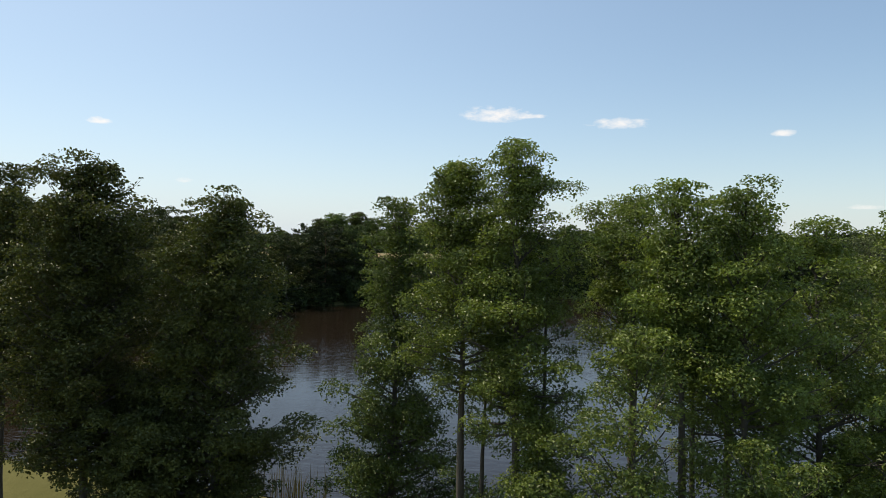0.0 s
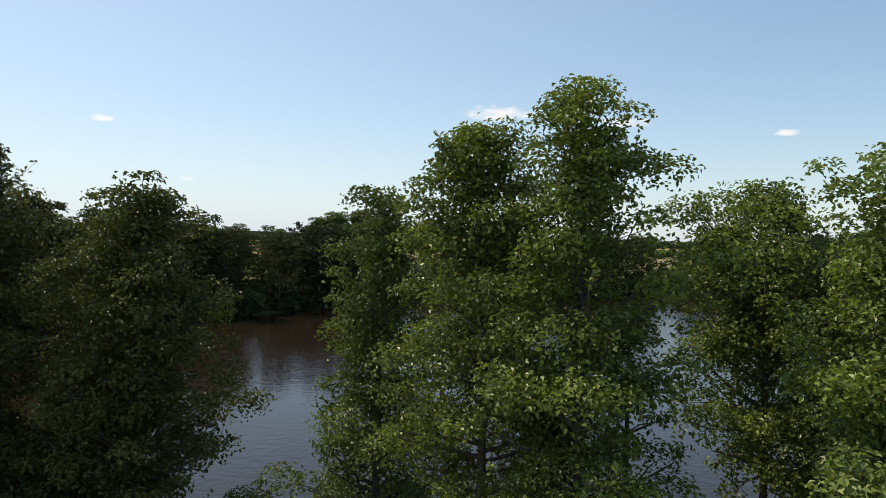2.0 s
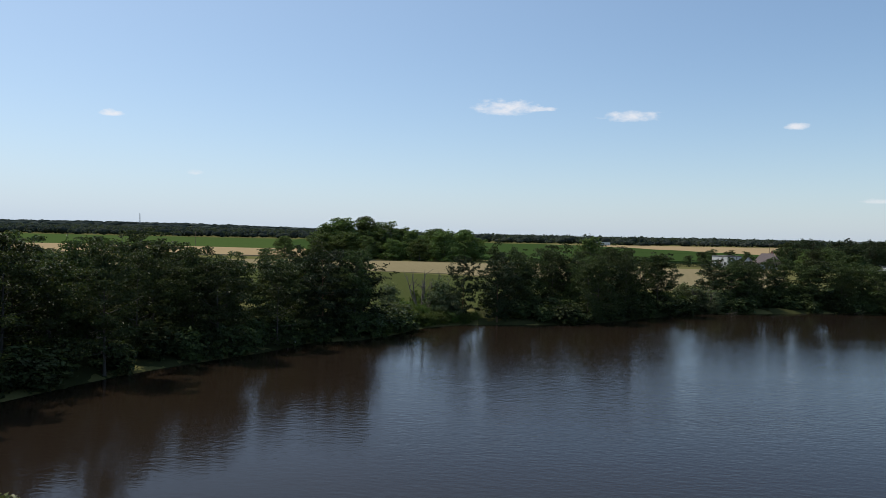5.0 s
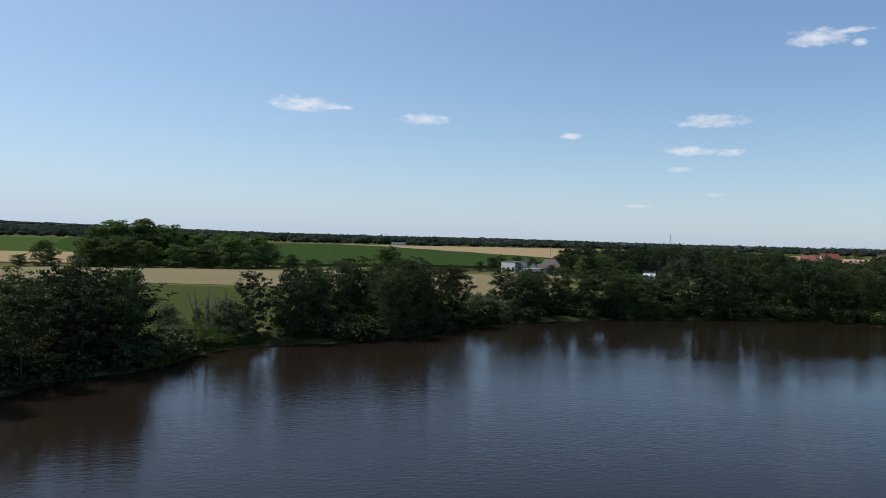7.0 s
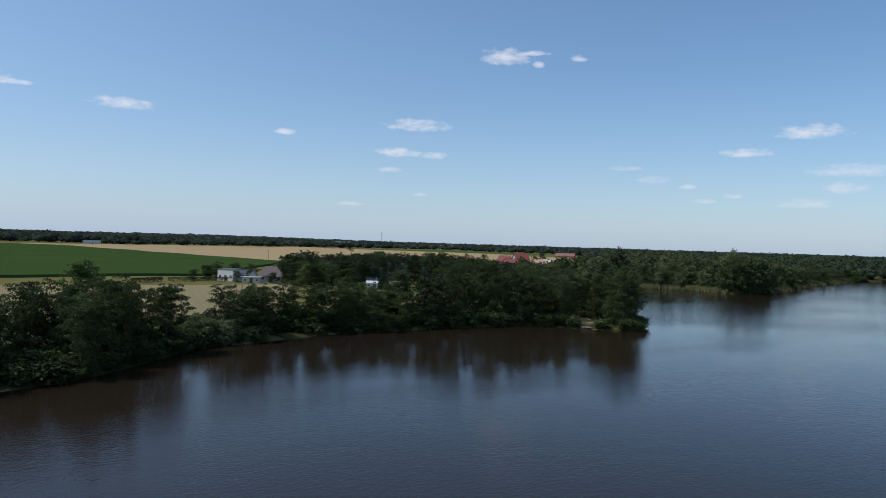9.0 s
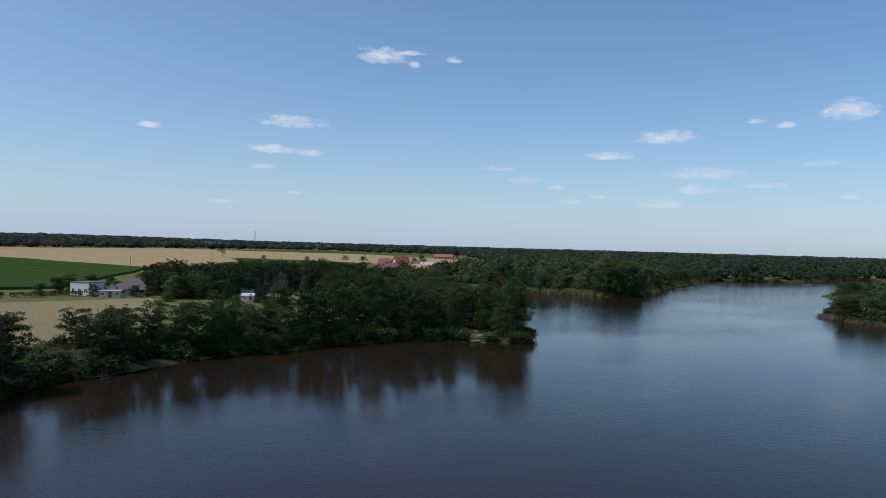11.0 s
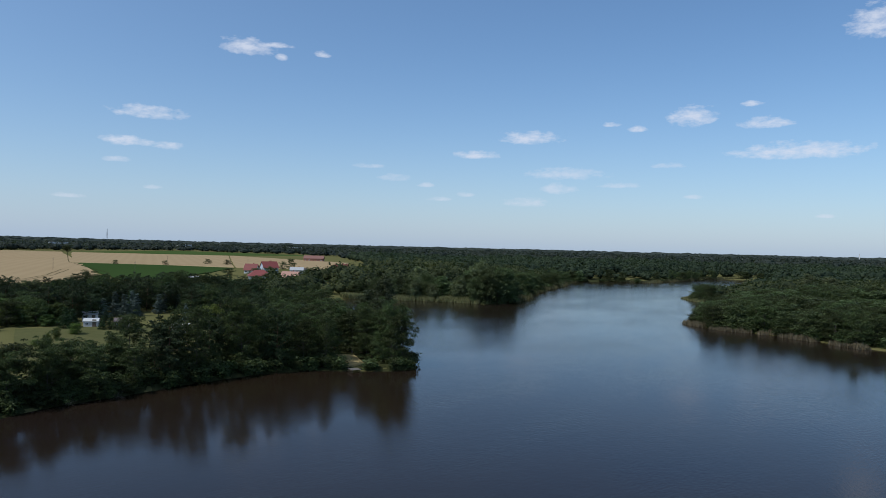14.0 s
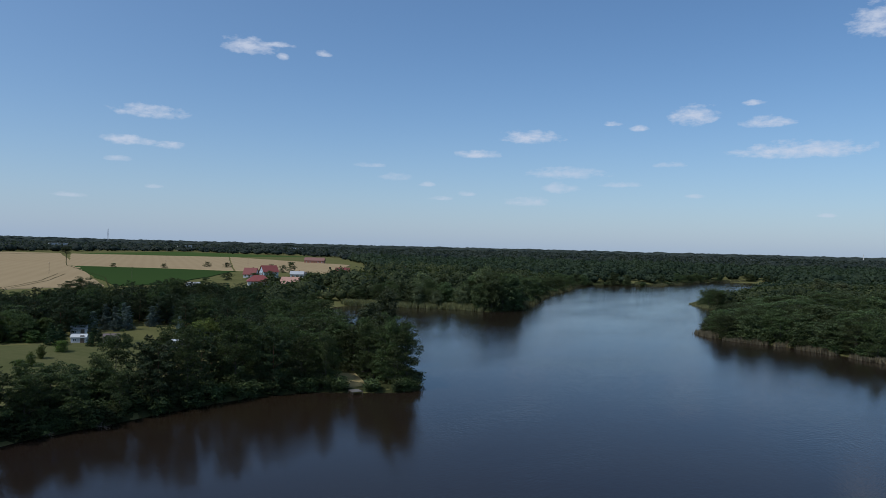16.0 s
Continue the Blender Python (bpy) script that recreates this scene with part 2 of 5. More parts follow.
BLUE_LEAF = leaf_material("blue_spruce_needle", (0.070, 0.100, 0.100), (0.130, 0.170, 0.165), 0.1)
COPSE_LEAF = leaf_material("copse_leaf", (0.056, 0.094, 0.036), (0.132, 0.182, 0.068), 0.3)
WILLOW_LEAF = leaf_material("willow_leaf", (0.090, 0.115, 0.066), (0.175, 0.205, 0.115), 0.3)
BUSH_LEAF = leaf_material("bush_leaf", (0.045, 0.075, 0.020), (0.110, 0.150, 0.040), 0.3)
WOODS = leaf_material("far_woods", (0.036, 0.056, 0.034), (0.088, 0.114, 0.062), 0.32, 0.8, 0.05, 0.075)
# a little distance haze put into the leaf colour: cooler than the pines
FAR_WOODS = leaf_material("haze_cooled_forest", (0.026, 0.039, 0.030), (0.048, 0.064, 0.045), 0.35, 0.9, 0.0, 0.03, 0.5)
# haze painted in more strongly: paler, bluer leaves than a forest has
HAZED_WOODS = leaf_material("haze_tinted_forest", (0.056, 0.072, 0.074), (0.088, 0.110, 0.108), 0.35, 0.9, 0.0, 0.012, 0.4)
CAPE_LEAF = leaf_material("cape_leaf", (0.042, 0.066, 0.034), (0.120, 0.158, 0.074), 0.25)
POPLAR_LEAF = leaf_material("poplar_leaf", (0.050, 0.070, 0.042), (0.110, 0.135, 0.078), 0.25)
YELLOW_LEAF = leaf_material("yellow_green_leaf", (0.085, 0.115, 0.030), (0.165, 0.190, 0.060), 0.3)
REED = leaf_material("reed_blade", (0.120, 0.130, 0.064), (0.215, 0.210, 0.115), 0.25)
BROWN_REED = leaf_material("dry_reed_blade", (0.150, 0.135, 0.088), (0.265, 0.240, 0.165), 0.2)
BARK = plain_material("bark", (0.045, 0.037, 0.030), (0.115, 0.100, 0.082), 2.5, 0.9, 0.8, 0.03, stretch=(1, 1, 0.25))
PINE_BARK = plain_material("pine_bark", (0.09, 0.05, 0.03), (0.20, 0.11, 0.06), 2.0, 0.9, 0.8, 0.03, stretch=(1, 1, 0.3))
DEAD_BARK = plain_material("dead_wood", (0.10, 0.082, 0.064), (0.18, 0.155, 0.125), 3.0, 0.9, 0.5, 0.02)
GRASS = field_material("rough_grass", (0.085, 0.095, 0.032), (0.170, 0.150, 0.062), 0.03, 20, 0.15, 0.03)
MEADOW = field_material("mown_meadow", (0.048, 0.066, 0.019), (0.090, 0.096, 0.036), 0.12, -30, 0.05, 0.02)
LAWN = field_material("dry_lawn", (0.052, 0.074, 0.023), (0.150, 0.132, 0.060), 0.12, -30, 0.05, 0.09)
STRAW = field_material("cut_straw", (0.195, 0.160, 0.088), (0.275, 0.228, 0.128), 0.14, 12, 0.10, 0.02)
DRY_GRASS = field_material("parched_grass", (0.270, 0.215, 0.095), (0.380, 0.300, 0.140), 0.14, 12, 0.05, 0.25)
WHEAT = field_material("ripe_wheat", (0.300, 0.215, 0.115), (0.385, 0.290, 0.165), 0.03, 35, 0.12, 0.01)
MAIZE = field_material("green_maize", (0.030, 0.056, 0.017), (0.050, 0.082, 0.024), 0.10, -35, 0.10, 0.006)
TURF = field_material("green_pasture", (0.045, 0.078, 0.022), (0.075, 0.110, 0.032), 0.03, 0, 0.1, 0.006)
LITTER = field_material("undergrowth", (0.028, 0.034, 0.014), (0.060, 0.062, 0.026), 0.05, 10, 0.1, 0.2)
SAND = plain_material("sandy_path", (0.34, 0.29, 0.20), (0.46, 0.40, 0.30), 0.6, 0.9, 0.4, 0.03)
WATER = water_material()


# ---- plan of the lake and the land ----
NORTH_SHORE = [(-62, 44), (-48, 56), (-41, 69), (-38, 78), (-35, 86), (-31, 93), (-24, 103), (-22, 110), (-15, 114), (-11, 119), (-6, 131),
               (3, 136), (16, 137), (29, 146), (39, 156), (47, 164), (54, 163), (66, 167), (82, 171), (94, 169), (112, 169), (128, 166), (138, 161),
               (144, 152), (149, 146), (154, 143), (158.5, 145), (164, 151.5), (169, 160), (183, 184), (212, 222), (252, 262), (288, 297)]
EAST_SHORE = [(322, 296), (329, 266), (337, 254), (340, 239), (337, 225), (350, 220), (364, 221), (384, 226), (426, 241), (480, 256), (535, 268),
              (590, 283), (637, 294), (672, 270), (677, 238), (745, 232), (828, 226), (876, 195), (855, 171), (764, 156), (690, 168), (600, 162),
              (520, 160), (480, 158), (461, 147), (459, 138), (420, 130), (360, 124), (320, 118), (307, 109), (304, 97), (301, 83), (289, 65), (280, 52)]
SOUTH_SHORE = [(272, 20), (262, -30), (200, -60), (140, -48), (90, -24), (55, -2), (32, 9), (18, 15), (9, 19.5), (3, 23), (-3, 27), (-9, 29.5),
               (-18, 32), (-34, 35), (-50, 38)]


def rounded(points, times=2):
    pts = np.array(points, float)
    for _ in range(times):
        nxt = np.roll(pts, -1, 0)
        pts = np.stack([0.75 * pts + 0.25 * nxt, 0.25 * pts + 0.75 * nxt], 1).reshape(-1, 2)
    return pts


LAKE = rounded(NORTH_SHORE + EAST_SHORE + SOUTH_SHORE)


def inside(poly, x, y):
    """Which of the places lie in the polygon."""
    hit = np.zeros(np.shape(x), bool)
    a, b = np.asarray(poly, float), np.roll(np.asarray(poly, float), -1, 0)
    for (x0, y0), (x1, y1) in zip(a, b):
        if y0 == y1:
            continue
        hit ^= ((y0 > y) != (y1 > y)) & (x < (x1 - x0) * (y - y0) / (y1 - y0) + x0)
    return hit


def from_shore(x, y):
    """Metres from the waterline, negative out on the lake."""
    x, y = np.asarray(x, float), np.asarray(y, float)
    best = np.full(x.shape, 1e9)
    for (x0, y0), (x1, y1) in zip(LAKE, np.roll(LAKE, -1, 0)):
        dx, dy = x1 - x0, y1 - y0
        t = np.clip(((x - x0) * dx + (y - y0) * dy) / (dx * dx + dy * dy + 1e-9), 0, 1)
        best = np.minimum(best, np.hypot(x - x0 - t * dx, y - y0 - t * dy))
    return np.where(inside(LAKE, x, y), -best, best)


def smooth(a, b, v):
    t = np.clip((v - a) / (b - a), 0, 1)
    return t * t * (3 - 2 * t)


def waves(x, y, size):
    """Gentle unevenness between -1 and 1."""
    return (np.sin(x / size + 1.3) * np.cos(y / size * 1.17 + 0.4) + 0.5 * np.sin(x / size * 2.3 + y / size * 1.9 + 2.0)) / 1.5


def ground_z(x, y):
    x, y = np.asarray(x, float), np.asarray(y, float)
    d, r = from_shore(x, y), np.hypot(x, y)
    low = np.where(d < 0, np.maximum(d * 0.35, -1.6), 0.5 * smooth(0, 2.5, d) + 5.3 * smooth(5, 62, d))
    near_bank = smooth(70, 30, np.hypot(x, y + 10)) * smooth(40, 25, y)
    low = np.where(d > 0, low * (1 - 0.8 * near_bank), low)
    far = 0.0024 * np.maximum(r - 1250, 0) + 34 * np.exp(-((x + 1900) ** 2 + (y - 3900) ** 2) / 1500 ** 2) * smooth(1200, 2600, r)
    far += 10 * np.exp(-((x - 1500) ** 2 + (y - 4200) ** 2) / 700 ** 2) * smooth(1200, 2600, r)
    return low + far + np.where(d > 0, 0.25 * waves(x, y, 23) * smooth(3, 30, d), 0)


def gz(x, y):
    return float(ground_z(np.array([x]), np.array([y]))[0])


def raw_mesh(name, verts, faces, mat, flat=True):
    """A mesh from arrays of corners and of faces with the same number of corners."""
    me = bpy.data.meshes.new(name)
    verts, faces = np.ascontiguousarray(verts, np.float32), np.ascontiguousarray(faces, np.int32)
    me.vertices.add(len(verts))
    me.vertices.foreach_set("co", verts.ravel())
    k = faces.shape[1]
    me.loops.add(faces.size)
    me.loops.foreach_set("vertex_index", faces.ravel())
    me.polygons.add(len(faces))
    me.polygons.foreach_set("loop_start", np.arange(0, faces.size, k, dtype=np.int32))
    me.polygons.foreach_set("use_smooth", np.full(len(faces), not flat))
    me.update(calc_edges=True)
    me.validate()
    me.materials.append(mat)
    return me


def part(name, bm, mat, parent, label=""):
    """Links a bmesh, or a mesh, as one mesh object under a thing or a part."""
    if isinstance(bm, bpy.types.Mesh):
        me = bm
    else:
        me = bpy.data.meshes.new(name)
        bm.to_mesh(me)
        bm.free()
        me.materials.append(mat)
    ob = new(name, me)
    ob.parent = parent
    if label:
        tagged(ob, label)
    return ob


def thing(name, label, category, group="", at=None):
    ob = tagged(new(name), label, category, group)
    if at is not None:
        ob.matrix_basis = at
    return ob


# ---- ground, water, fields ----
def build_ground():
    rings = np.concatenate([[0.5], np.geomspace(3, 60, 26), np.arange(62.5, 330, 2.5), np.geomspace(334, 4930, 70)])
    turns = np.radians(np.arange(0, 360, 1.0))
    r, a = np.meshgrid(rings, turns, indexing="ij")
    x, y = r * np.sin(a), 20 + r * np.cos(a)
    z = ground_z(x, y)
    n, k = len(rings), len(turns)
    v = np.stack([x, y, z], -1).reshape(-1, 3)
    i, j = np.meshgrid(np.arange(n - 1), np.arange(k), indexing="ij")
    j2 = (j + 1) % k
    f = np.stack([i * k + j, i * k + j2, (i + 1) * k + j2, (i + 1) * k + j], -1).reshape(-1, 4)[:, ::-1]
    ob = new("ground", raw_mesh("ground", v, f, GRASS, flat=False))
    tagged(ob, "dry green and yellow grassland rolling away to the horizon", "ground", kind="structure")


def build_water():
    bm = bmesh.new()
    mid = LAKE.mean(0)
    out = [bm.verts.new((px + (px - mid[0]) * 0.0, py, 0.0)) for px, py in LAKE]
    f = bm.faces.new(out)
    bmesh.ops.triangulate(bm, faces=[f], ngon_method="EAR_CLIP")
    if sum(q.normal.z for q in bm.faces) < 0:
        bmesh.ops.reverse_faces(bm, faces=bm.faces)
    me = bpy.data.meshes.new("water")
    bm.to_mesh(me)
    bm.free()
    me.materials.append(WATER)
    tagged(new("water", me), "dark brown lake water with light wind ripples and reflections", "lake", kind="structure")


def build_field(name, corners, mat, lift, label, steps=40):
    """A four-cornered crop that follows the ground and stands a little above it."""
    a, b, c, d = [np.array(q, float) for q in corners]
    cut = np.concatenate([[0], np.linspace(0.002, 0.998, steps - 1), [1]])
    u, v = np.meshgrid(cut, cut, indexing="ij")
    p = (a[None, None] * ((1 - u) * (1 - v))[..., None] + b * (u * (1 - v))[..., None] + c * (u * v)[..., None] + d * ((1 - u) * v)[..., None])
    wob = np.stack([waves(p[..., 0], p[..., 1], 31.0), waves(p[..., 1], p[..., 0], 27.0)], -1) * 1.5
    p = p + wob
    edge = np.minimum(np.minimum(u, 1 - u), np.minimum(v, 1 - v)) == 0
    z = ground_z(p[..., 0], p[..., 1]) + np.where(edge, -0.3, lift)
    verts = np.concatenate([p, z[..., None]], -1).reshape(-1, 3)
    k = steps + 1
    i, j = np.meshgrid(np.arange(steps), np.arange(steps), indexing="ij")
    f = np.stack([i * k + j, (i + 1) * k + j, (i + 1) * k + j + 1, i * k + j + 1], -1).reshape(-1, 4)
    q = verts[f[0]]
    if np.cross(q[1] - q[0], q[2] - q[0])[2] < 0:
        f = f[:, ::-1]
    tagged(new(name, raw_mesh(name, verts, f, mat)), label, "field", kind="structure")


def build_strip(name, points, d0, d1, mat, lift, label, step=2.0):
    """A strip of ground cover along the shore."""
    pts = np.array(points, float)
    seg = np.hypot(*np.diff(pts, axis=0).T)
    s = np.concatenate([[0], np.cumsum(seg)])
    q = np.arange(0, s[-1], step)
    c = np.stack([np.interp(q, s, pts[:, 0]), np.interp(q, s, pts[:, 1])], 1)
    d = np.gradient(c, axis=0)
    d /= np.linalg.norm(d, axis=1)[:, None]
    land = np.stack([-d[:, 1], d[:, 0]], 1)
    across = np.linspace(d0, d1, 9)
    r = np.random.default_rng(8)
    p = c[:, None] + land[:, None] * across[None, :, None] + r.normal(size=(len(q), 9, 1)) * 0.5
    z = ground_z(p[..., 0], p[..., 1]) + lift + r.normal(size=p.shape[:2]) * 0.08
    z[:, -1] -= lift + 0.3
    z[:, 0] = np.maximum(z[:, 0] - lift, -0.4)
    v = np.concatenate([p, z[..., None]], -1).reshape(-1, 3)
    i, j = np.meshgrid(np.arange(len(q) - 1), np.arange(8), indexing="ij")
    f = np.stack([i * 9 + j, (i + 1) * 9 + j, (i + 1) * 9 + j + 1, i * 9 + j + 1], -1).reshape(-1, 4)
    tagged(new(name, raw_mesh(name, v, f, mat)), label, "undergrowth", kind="structure")


build_ground()
build_water()
build_field("straw_field", [(-140, 188), (80, 194), (104, 251), (-62, 263)], STRAW, 0.12, "pale cut straw stubble field behind the shore trees")
build_field("meadow_shore", [(-75, 128), (30, 160), (52, 190), (-110, 186)], MEADOW, 0.10, "green mown meadow strip between lake trees and stubble")
build_field("wheat_field_west", [(-230, 285), (-58, 278), (-85, 402), (-330, 410)], WHEAT, 0.5, "ripe golden wheat field beside a tree copse")
build_field("maize_field_south", [(-60, 298), (94, 300), (198, 455), (-150, 600)], MAIZE, 1.0, "deep green maize field sloping up behind the houses")
build_field("maize_field_north", [(-150, 601), (198, 456), (136, 940), (-240, 1020)], MAIZE, 1.0, "broad deep green maize field before the far woods")
build_field("pasture_west", [(-340, 420), (-95, 412), (-240, 1010), (-760, 1000)], TURF, 0.3, "bright green pasture beyond the wheat")
build_field("wheat_field_north", [(202, 424), (252, 424), (640, 1165), (142, 950)], WHEAT, 0.5, "ripe golden wheat field with tractor tracks")
build_field("wheat_field_far", [(142, 958), (642, 1172), (600, 1240), (112, 1030)], WHEAT, 0.5, "strip of ripe golden wheat below the far woods")
build_field("beet_field", [(259, 424), (292, 420), (452, 545), (389, 698)], MAIZE, 0.5, "dark green beet field among the wheat")
build_field("wheat_field_east", [(391, 706), (458, 556), (800, 960), (648, 1150)], WHEAT, 0.5, "long strip of ripe golden wheat before the village")
build_field("wheat_field_village", [(459, 555), (500, 472), (700, 622), (801, 959)], WHEAT, 0.5, "ripe golden wheat field behind the village farm")
build_field("pasture_north", [(656, 1174), (815, 972), (1000, 940), (960, 1300)], TURF, 0.3, "green pasture strip before the distant town")
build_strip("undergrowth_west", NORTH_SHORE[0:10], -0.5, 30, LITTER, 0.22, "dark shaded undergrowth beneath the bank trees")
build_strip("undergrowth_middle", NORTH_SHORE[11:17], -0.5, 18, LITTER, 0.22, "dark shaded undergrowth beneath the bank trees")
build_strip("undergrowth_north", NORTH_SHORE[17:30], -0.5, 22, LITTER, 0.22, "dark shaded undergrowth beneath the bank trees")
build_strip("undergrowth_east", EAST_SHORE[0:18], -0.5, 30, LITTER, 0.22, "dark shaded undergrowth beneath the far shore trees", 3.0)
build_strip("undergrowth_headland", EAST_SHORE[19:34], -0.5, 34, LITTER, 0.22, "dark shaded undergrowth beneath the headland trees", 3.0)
build_field("sandy_clearing", [(-55, 97), (-45, 98), (-43, 104), (-54, 104)], SAND, 0.34, "pale trodden sandy clearing beneath the bank trees", 8)
build_field("fishing_place", [(143.4, 155.6), (149.4, 152.6), (158.5, 164), (152.5, 168)], DRY_GRASS, 0.36, "patch of dry yellow grass at the fishing place", 12)
build_field("lawn_cabins", [(90, 199), (126, 194), (156, 214), (108, 238)], LAWN, 0.10, "mown yellow-green lawn around the garden cabins")


# ---- plants ----
def tube(path, radii, sides=6):
    """Corners and faces of a tapering round bar along a path."""
    path, radii = np.asarray(path, float), np.asarray(radii, float)
    way = np.gradient(path, axis=0)
    way /= np.linalg.norm(way, axis=1)[:, None] + 1e-9
    side = np.cross(way, [0.31, 0.2, 0.93])
    bad = np.linalg.norm(side, axis=1) < 0.05
    side[bad] = np.cross(way[bad], [1, 0, 0])
    side /= np.linalg.norm(side, axis=1)[:, None]
    up = np.cross(side, way)
    a = np.linspace(0, 2 * np.pi, sides, endpoint=False)
    v = path[:, None] + radii[:, None, None] * (np.cos(a)[None, :, None] * side[:, None] + np.sin(a)[None, :, None] * up[:, None])
    n = len(path)
    i, j = np.meshgrid(np.arange(n - 1), np.arange(sides), indexing="ij")
    j2 = (j + 1) % sides
    f = np.stack([i * sides + j, i * sides + j2, (i + 1) * sides + j2, (i + 1) * sides + j], -1).reshape(-1, 4)
    return v.reshape(-1, 3), f


def joined(pieces):
    vs, fs, n = [], [], 0
    for v, f in pieces:
        vs.append(v)
        fs.append(f + n)
        n += len(v)
    return np.concatenate(vs), np.concatenate(fs)


def leaves(places, sizes, rng, up=0.8, slim=0.62, droop=None, out=None):
    """Kite-shaped leaves at the places, turned at random but mostly facing up, or out of the crown."""
    n = len(places)
    nrm = rng.normal(size=(n, 3))
    nrm[:, 2] += up * 1.6
    if out is not None:
        nrm = nrm * 0.75 + out * 1.5
    nrm /= np.linalg.norm(nrm, axis=1)[:, None]
    t = rng.normal(size=(n, 3))
    if droop is not None:
        t += droop
    t -= (t * nrm).sum(1)[:, None] * nrm
    t /= np.linalg.norm(t, axis=1)[:, None] + 1e-9
    b = np.cross(nrm, t)
    s = sizes[:, None]
    bend = nrm * s * 0.12
    v = np.stack([places - t * s * 0.5 - bend, places + b * s * slim * 0.5 + t * s * 0.08 + bend, places + t * s * 0.55 - bend, places - b * s * slim * 0.5 + t * s * 0.08 + bend], 1)
    return v.reshape(-1, 3), np.arange(4 * n).reshape(-1, 4)


def bent(start, way, length, rng, lift=0.15, steps=5, wobble=0.08):
    """A limb: it sets out one way and turns up slowly."""
    p, d, out = np.array(start, float), np.array(way, float), []
    for _ in range(steps + 1):
        out.append(p.copy())
        p = p + d * length / steps
        d = d + np.array([0, 0, lift]) + rng.normal(size=3) * wobble
        d /= np.linalg.norm(d)
    return np.array(out)


def profile(kind, u):
    """Crown radius, as a share of the widest, at the share u of the crown's height."""
    if kind == "cone":
        return np.clip(1.05 - u, 0.04, 1) ** 0.85
    if kind == "pine":
        return 0.35 + 0.75 * np.sin(np.pi * np.clip(0.12 + 0.86 * u, 0, 1)) ** 0.8
    if kind == "round":
        return np.sqrt(np.clip(1 - (1.75 * u - 0.78) ** 2, 0.03, 1))
    if kind == "dome":
        return np.clip(1 - ((u - 0.44) / 0.60) ** 2, 0.02, 1) ** 0.45
    if kind == "ovate":
        return np.clip(0.55 + 1.7 * u, 0, 1) * np.clip((1.03 - u) / 0.72, 0.03, 1) ** 0.72
    if kind == "oval":
        return np.clip(1 - ((u - 0.36) / 0.67) ** 2, 0.02, 1) ** 0.62
    if kind == "spread":
        return np.clip(0.6 + 2.2 * u, 0, 1) * np.clip(1.03 - u, 0.02, 1) ** 0.55
    if kind == "column":
        return 0.25 + 0.75 * np.sin(np.pi * np.clip(0.1 + 0.85 * u, 0, 1)) ** 0.6
    return np.clip(0.72 + 0.7 * u, 0, 1) * np.clip(1 - u ** 4, 0.1, 1) ** 0.55     # alder: full below, domed top


